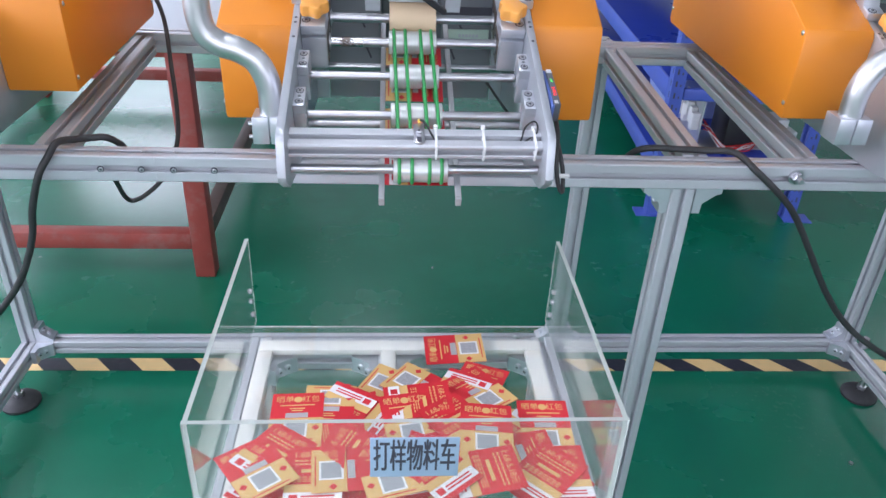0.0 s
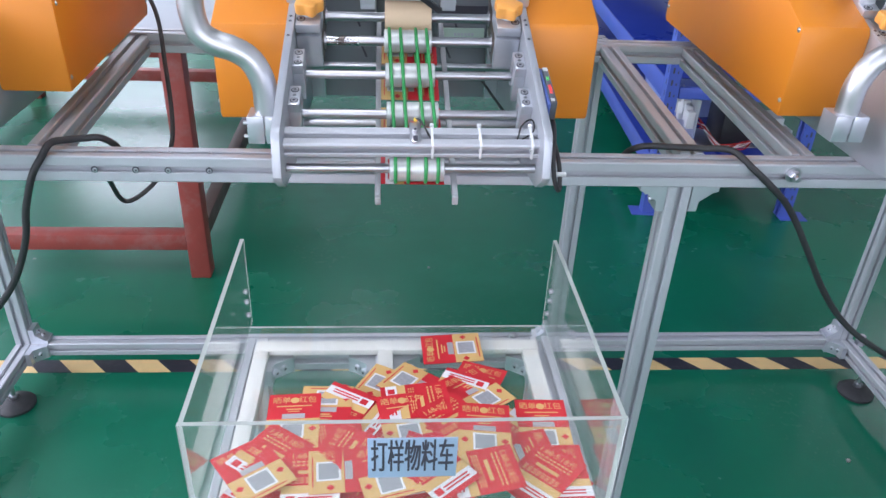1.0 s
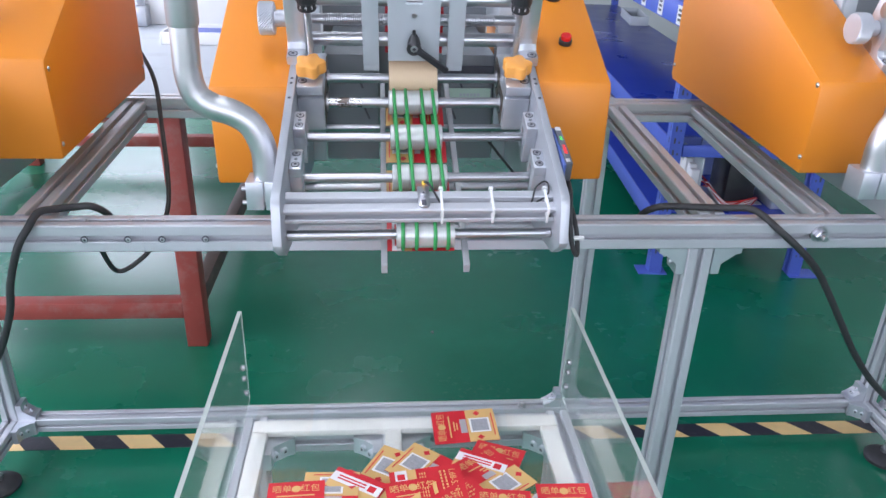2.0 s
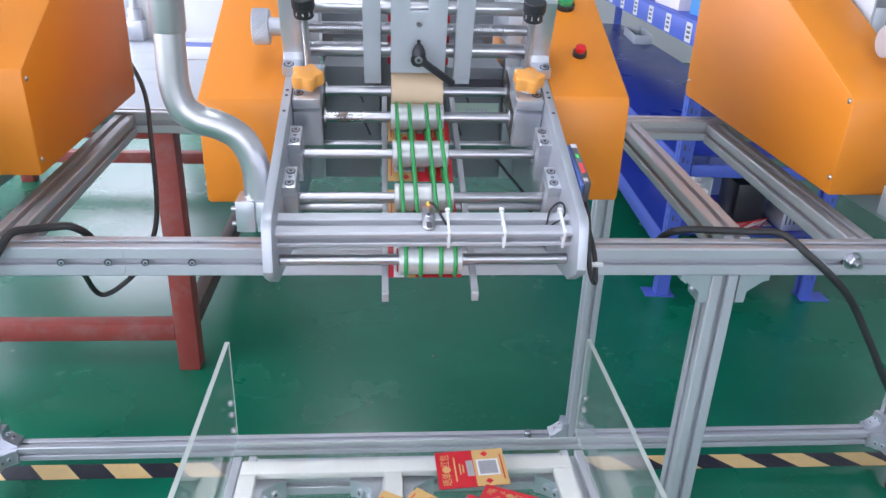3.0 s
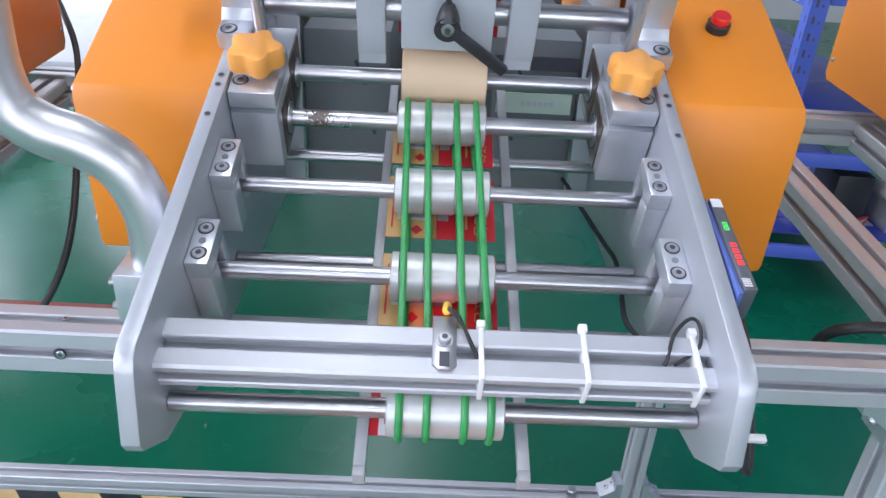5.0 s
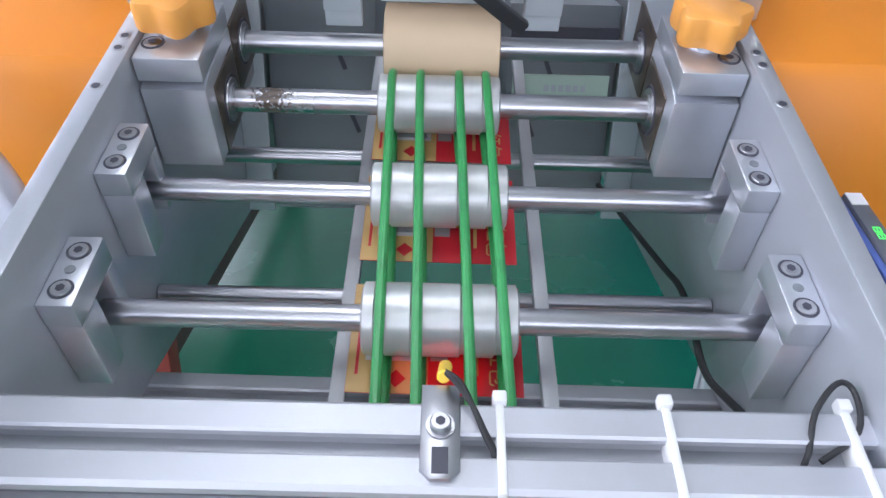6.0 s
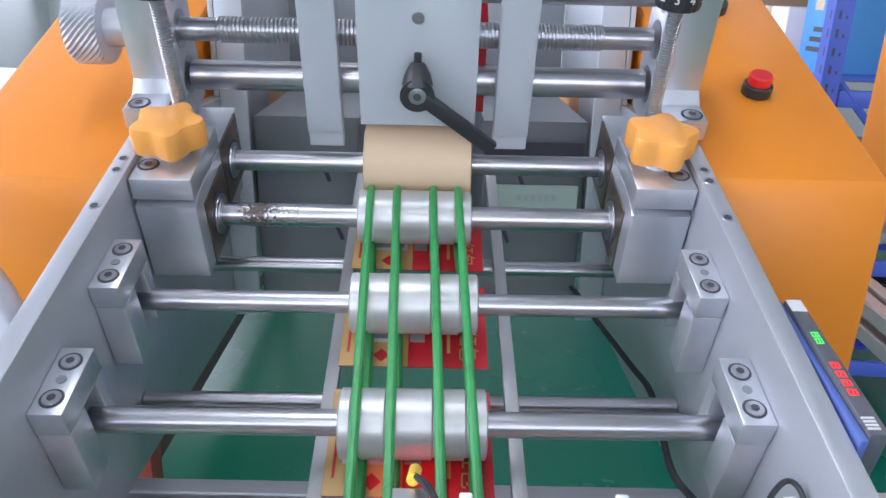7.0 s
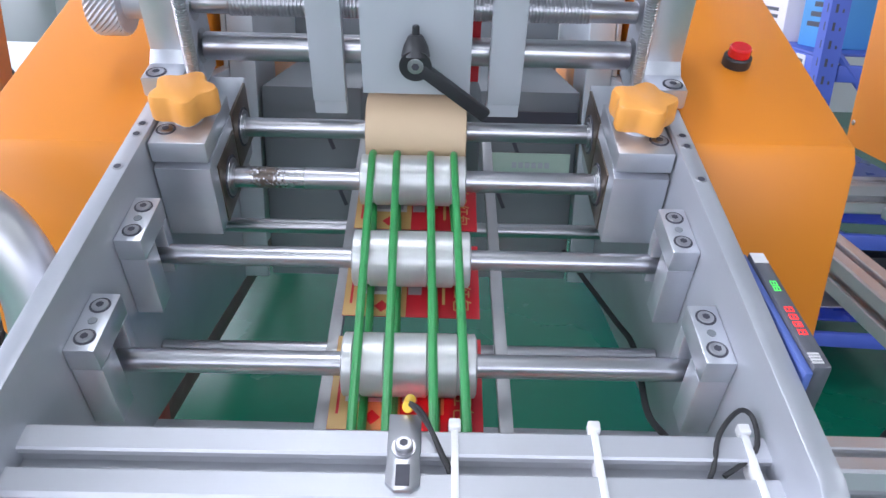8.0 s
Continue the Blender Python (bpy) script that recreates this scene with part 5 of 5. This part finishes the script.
for a, b, c, d in ((-0.17, 0.17, -0.112, -0.101), (-0.17, 0.17, 0.101, 0.112), (-0.172, -0.161, -0.112, 0.112), (0.161, 0.172, -0.112, 0.112)):
    box(bm, a, b, c, d, 0.0, 0.05, 0.003)
part("tray_rim", bm, WHITE, tray)
valve = thing("valve_block", (-1.10, 3.80, 0.956), "small metal valve assembly with black hoses on the table", "valve block")
bm = bmesh.new()
box(bm, -0.06, 0.06, -0.05, 0.05, 0.0, 0.09, 0.006)
lathe(bm, (0.02, 0, 0.09), (0.02, 0, 0.18), [(0, 0.03), (0.5, 0.03), (0.55, 0.02), (1, 0.02)], 20)
lathe(bm, (-0.03, -0.05, 0.05), (-0.03, -0.12, 0.05), [(0, 0.02), (1, 0.022)], 20)
part("valve_body", bm, BLOCK, valve)
bm = bmesh.new()
sweep(bm, smooth_path([(0.02, 0, 0.17), (0.06, 0.03, 0.24), (0.14, 0.04, 0.22), (0.18, 0.02, 0.1), (0.20, 0.0, 0.006)], 6), 0.009, 10)
part("hose", bm, CABLE, valve)
jug = thing("white_canister", (-1.32, 4.25, 0.956), "white plastic canister on the table", "canister")
bm = bmesh.new()
lathe(bm, (0, 0, 0), (0, 0, 0.34), [(0, 0.085), (0.02, 0.09), (0.75, 0.09), (0.88, 0.045), (1, 0.04)], 28)
part("canister_body", bm, WHITE, jug)

# ---- blue storage rack ----
rack = thing("storage_rack", (1.255, 3.135, 0), "blue perforated steel storage rack with sheet shelves", "storage rack")
RO = Vector((1.255, 3.135, 0))
rack.rotation_euler.z = radians(-4)
RX0, RX1, RY0, RY1 = 1.255, 1.955, 3.135, 7.40


def rpart(name, bm, mat, label=""):
    bmesh.ops.translate(bm, vec=-RO, verts=bm.verts)
    return part(name, bm, mat, rack, label)


for px in (RX0, RX1):
    for py in (RY0, RY1):
        bm = bmesh.new()
        d = 1 if px == RX0 else -1
        prism(bm, [(px, py - 0.03), (px + d * 0.055, py - 0.03), (px + d * 0.055, py - 0.012), (px + d * 0.045, py - 0.012), (px + d * 0.045, py - 0.022), (px + d * 0.008, py - 0.022),
                   (px + d * 0.008, py + 0.022), (px + d * 0.045, py + 0.022), (px + d * 0.045, py + 0.012), (px + d * 0.055, py + 0.012), (px + d * 0.055, py + 0.03), (px, py + 0.03)], "z", 0.004, 2.1)
        post = rpart("post", bm, BLUE, "perforated blue rack post")
        bm = bmesh.new()
        box(bm, px - 0.05, px + 0.08, py - 0.045, py + 0.045, 0.0, 0.004)
        rpart("foot_plate", bm, BLUE)
        bm = bmesh.new()
        for k in range(38):
            z = 0.10 + k * 0.052
            box(bm, px + d * 0.014, px + d * 0.022, py - 0.0305, py - 0.0295, z, z + 0.024)
            box(bm, px + d * 0.034, px + d * 0.040, py - 0.0305, py - 0.0295, z, z + 0.010)
            box(bm, px - d * 0.0005, px + d * 0.0005, py - 0.012, py - 0.005, z, z + 0.024)
        tagged(rpart("slot_pattern", bm, INK, "dark slots in the post"), kind="stuff")
for z in (0.27, 0.63, 1.165, 1.66):
    for px in (RX0 + 0.012, RX1 - 0.052):
        bm = bmesh.new()
        box(bm, px - 0.004, px + 0.046, RY0 + 0.032, RY1 - 0.032, z - 0.09, z, 0.004)
        rpart("shelf_beam", bm, BLUE)
    bm = bmesh.new()
    box(bm, RX0 + 0.06, RX1 - 0.06, RY0 - 0.025, RY0 - 0.0, z - 0.07, z - 0.02, 0.003)
    rpart("end_brace", bm, BLUE)
    bm = bmesh.new()
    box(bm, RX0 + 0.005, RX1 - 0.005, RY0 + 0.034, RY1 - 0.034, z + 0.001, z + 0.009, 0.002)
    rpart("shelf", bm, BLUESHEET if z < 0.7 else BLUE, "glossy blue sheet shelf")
for (z0, z1) in ((1.18, 0.52),):
    bm = bmesh.new()
    sweep(bm, [Vector((RX0 + 0.05, RY0 - 0.015, z0)), Vector((RX1 - 0.05, RY0 - 0.015, z1))], 0.012, 6)
    rpart("diagonal_brace", bm, BLUE)
for k in range(9):
    y = RY0 + 0.10 + k * 0.30
    bm = bmesh.new()
    box(bm, RX0 + 0.0055, RX0 + 0.0085, y, y + 0.075, 1.083, 1.159)
    rpart("shelf_label", bm, CARDWHITE, "white shelf label")
    bm = bmesh.new()
    for j in range(3):
        box(bm, RX0 + 0.0045, RX0 + 0.0056, y + 0.016, y + 0.058, 1.098 + j * 0.019, 1.108 + j * 0.019)
    rpart("label_print", bm, INK)


def carton(x, y, z, sx, sy, sz, mat, label, deg=0):
    c = thing("carton", (x, y, z), label, "carton", "cartons on the rack")
    c.rotation_euler.z = radians(deg)
    bm = bmesh.new()
    box(bm, -sx / 2, sx / 2, -sy / 2, sy / 2, 0, sz, 0.004)
    part("carton_body", bm, mat, c)
    bm = bmesh.new()
    box(bm, -sx / 2 - 0.0006, sx / 2 + 0.0006, -0.025, 0.025, sz * 0.75, sz + 0.0008)
    part("packing_tape", bm, material("packing_tape", (0.55, 0.45, 0.32), 0.25), c)
    bm = bmesh.new()
    for j in range(3):
        box(bm, -sx / 2 - 0.0008, -sx / 2 + 0.0002, -sy * 0.3, sy * (0.25 - 0.08 * j), sz * (0.25 + 0.12 * j), sz * (0.31 + 0.12 * j))
    part("print_pattern", bm, INK, c)
    return c


LIGHTBLUE = material("light_blue_carton", (0.08, 0.30, 0.62), 0.5, 0.0, 0.05, 10)
PINKWHITE = material("white_carton", (0.76, 0.70, 0.74), 0.6, 0.0, 0.04, 10)
carton(1.44, 3.38, 1.174, 0.20, 0.16, 0.26, LIGHTBLUE, "light blue and white carton standing on the rack shelf", 4)
carton(1.50, 3.72, 1.174, 0.34, 0.36, 0.20, PINKWHITE, "white printed carton on the rack shelf", -3)
carton(1.55, 4.30, 1.174, 0.36, 0.50, 0.28, CARDBOARD, "brown cardboard carton on the rack shelf", 5)
carton(1.58, 4.90, 1.174, 0.36, 0.44, 0.22, PINKWHITE, "white printed carton on the rack shelf", 0)
carton(1.62, 3.50, 1.669, 0.42, 0.40, 0.28, CARDBOARD, "brown cardboard carton on the rack shelf", 0)

tin = thing("metal_tray", (2.10, 6.35, 0.6405), "empty grey sheet-metal tray lying on the blue shelf", "tray")
tin.rotation_euler.z = radians(-8)
bm = bmesh.new()
box(bm, -0.07, 0.07, -0.26, 0.26, 0.0, 0.004, 0.001)
for a, b, c, d in ((-0.07, -0.066, -0.26, 0.26), (0.066, 0.07, -0.26, 0.26), (-0.066, 0.066, -0.26, -0.256), (-0.066, 0.066, 0.256, 0.26)):
    box(bm, a, b, c, d, 0.004, 0.07, 0.001)
part("tray_body", bm, GREY, tin)
# odd parts on the lower shelf: relay plate, dark power supply, wires
panel = thing("relay_panel", (1.640, 3.365, 0.280), "metal plate with white relays and red wires on the rack shelf", "relay panel")
bm = bmesh.new()
box(bm, -0.16, 0.16, -0.12, 0.12, 0.0, 0.004, 0.001)
box(bm, -0.16, -0.154, -0.12, 0.12, 0.004, 0.225, 0.001)
part("mounting_plate", bm, BLOCK, panel)
for i in range(5):
    bm = bmesh.new()
    box(bm, -0.198 + 0.006 * (i % 2), -0.1605, -0.105 + i * 0.042, -0.070 + i * 0.042, 0.085 + 0.02 * (i % 3), 0.165 + 0.015 * (i % 3), 0.003)
    part("relay", bm, WHITE, panel)
bm = bmesh.new()
box(bm, -0.02, 0.12, -0.10, 0.08, 0.004, 0.19, 0.004)
part("power_supply", bm, BLACK, panel, "dark power supply case")
for i in range(9):
    bm = bmesh.new()
    q = rng
    sweep(bm, smooth_path([(-0.10 + q.uniform(-0.02, 0.02), -0.09 + i * 0.02, 0.08), (-0.07, -0.10 + i * 0.02, 0.04 + q.uniform(0, 0.04)), (-0.04 + q.uniform(-0.02, 0.02), -0.15 + q.uniform(-0.03, 0.03), 0.02), (0.06, -0.16 + q.uniform(-0.02, 0.02), 0.012 + q.uniform(0, 0.03)), (0.14, -0.10, 0.03)], 5), 0.003, 6)
    part("wire", bm, REDWIRE if i % 3 else WHITEWIRE, panel)
psu = thing("power_unit", (1.868, 3.30, 0.280), "perforated metal power unit on the rack shelf", "power unit")
bm = bmesh.new()
box(bm, -0.055, 0.055, -0.11, 0.11, 0, 0.11, 0.003)
part("case", bm, BLOCK, psu)
bm = bmesh.new()
for i in range(5):
    box(bm, -0.042 + i * 0.019, -0.034 + i * 0.019, -0.1105, -0.1095, 0.03, 0.08)
part("vent_pattern", bm, INK, psu)
bm = bmesh.new()
box(bm, -0.05, 0.03, -0.06, 0.06, 0.1105, 0.15, 0.004)
part("terminal_cover", bm, WHITE, psu)
bin_ = thing("parts_bin", (1.62, 3.80, 0.280), "blue plastic parts bin on the rack shelf", "parts bin")
bm = bmesh.new()
prism(bm, [(-0.15, 0), (0.15, 0), (0.17, 0.14), (0.16, 0.14), (0.142, 0.008), (-0.142, 0.008), (-0.16, 0.14), (-0.17, 0.14)], "y", -0.14, 0.14, 0.003)
box(bm, -0.15, 0.15, -0.145, -0.138, 0, 0.13, 0.002)
box(bm, -0.15, 0.15, 0.138, 0.145, 0, 0.13, 0.002)
part("bin_body", bm, PALEBLUE, bin_)

# ---- small debris on the floor ----
for x, y, r in ((-0.335, 0.93, 0.007), (1.40, 1.55, 0.006), (-0.50, 2.30, 0.004), (0.225, 2.617, 0.004)):
    bm = bmesh.new()
    lathe(bm, (x, y, 0.0), (x, y, 0.006), [(0, r), (1, r)], 6)
    whole("loose_nut", bm, STEEL, "small loose steel nut lying on the green floor", "nut", "loose nuts on the floor")
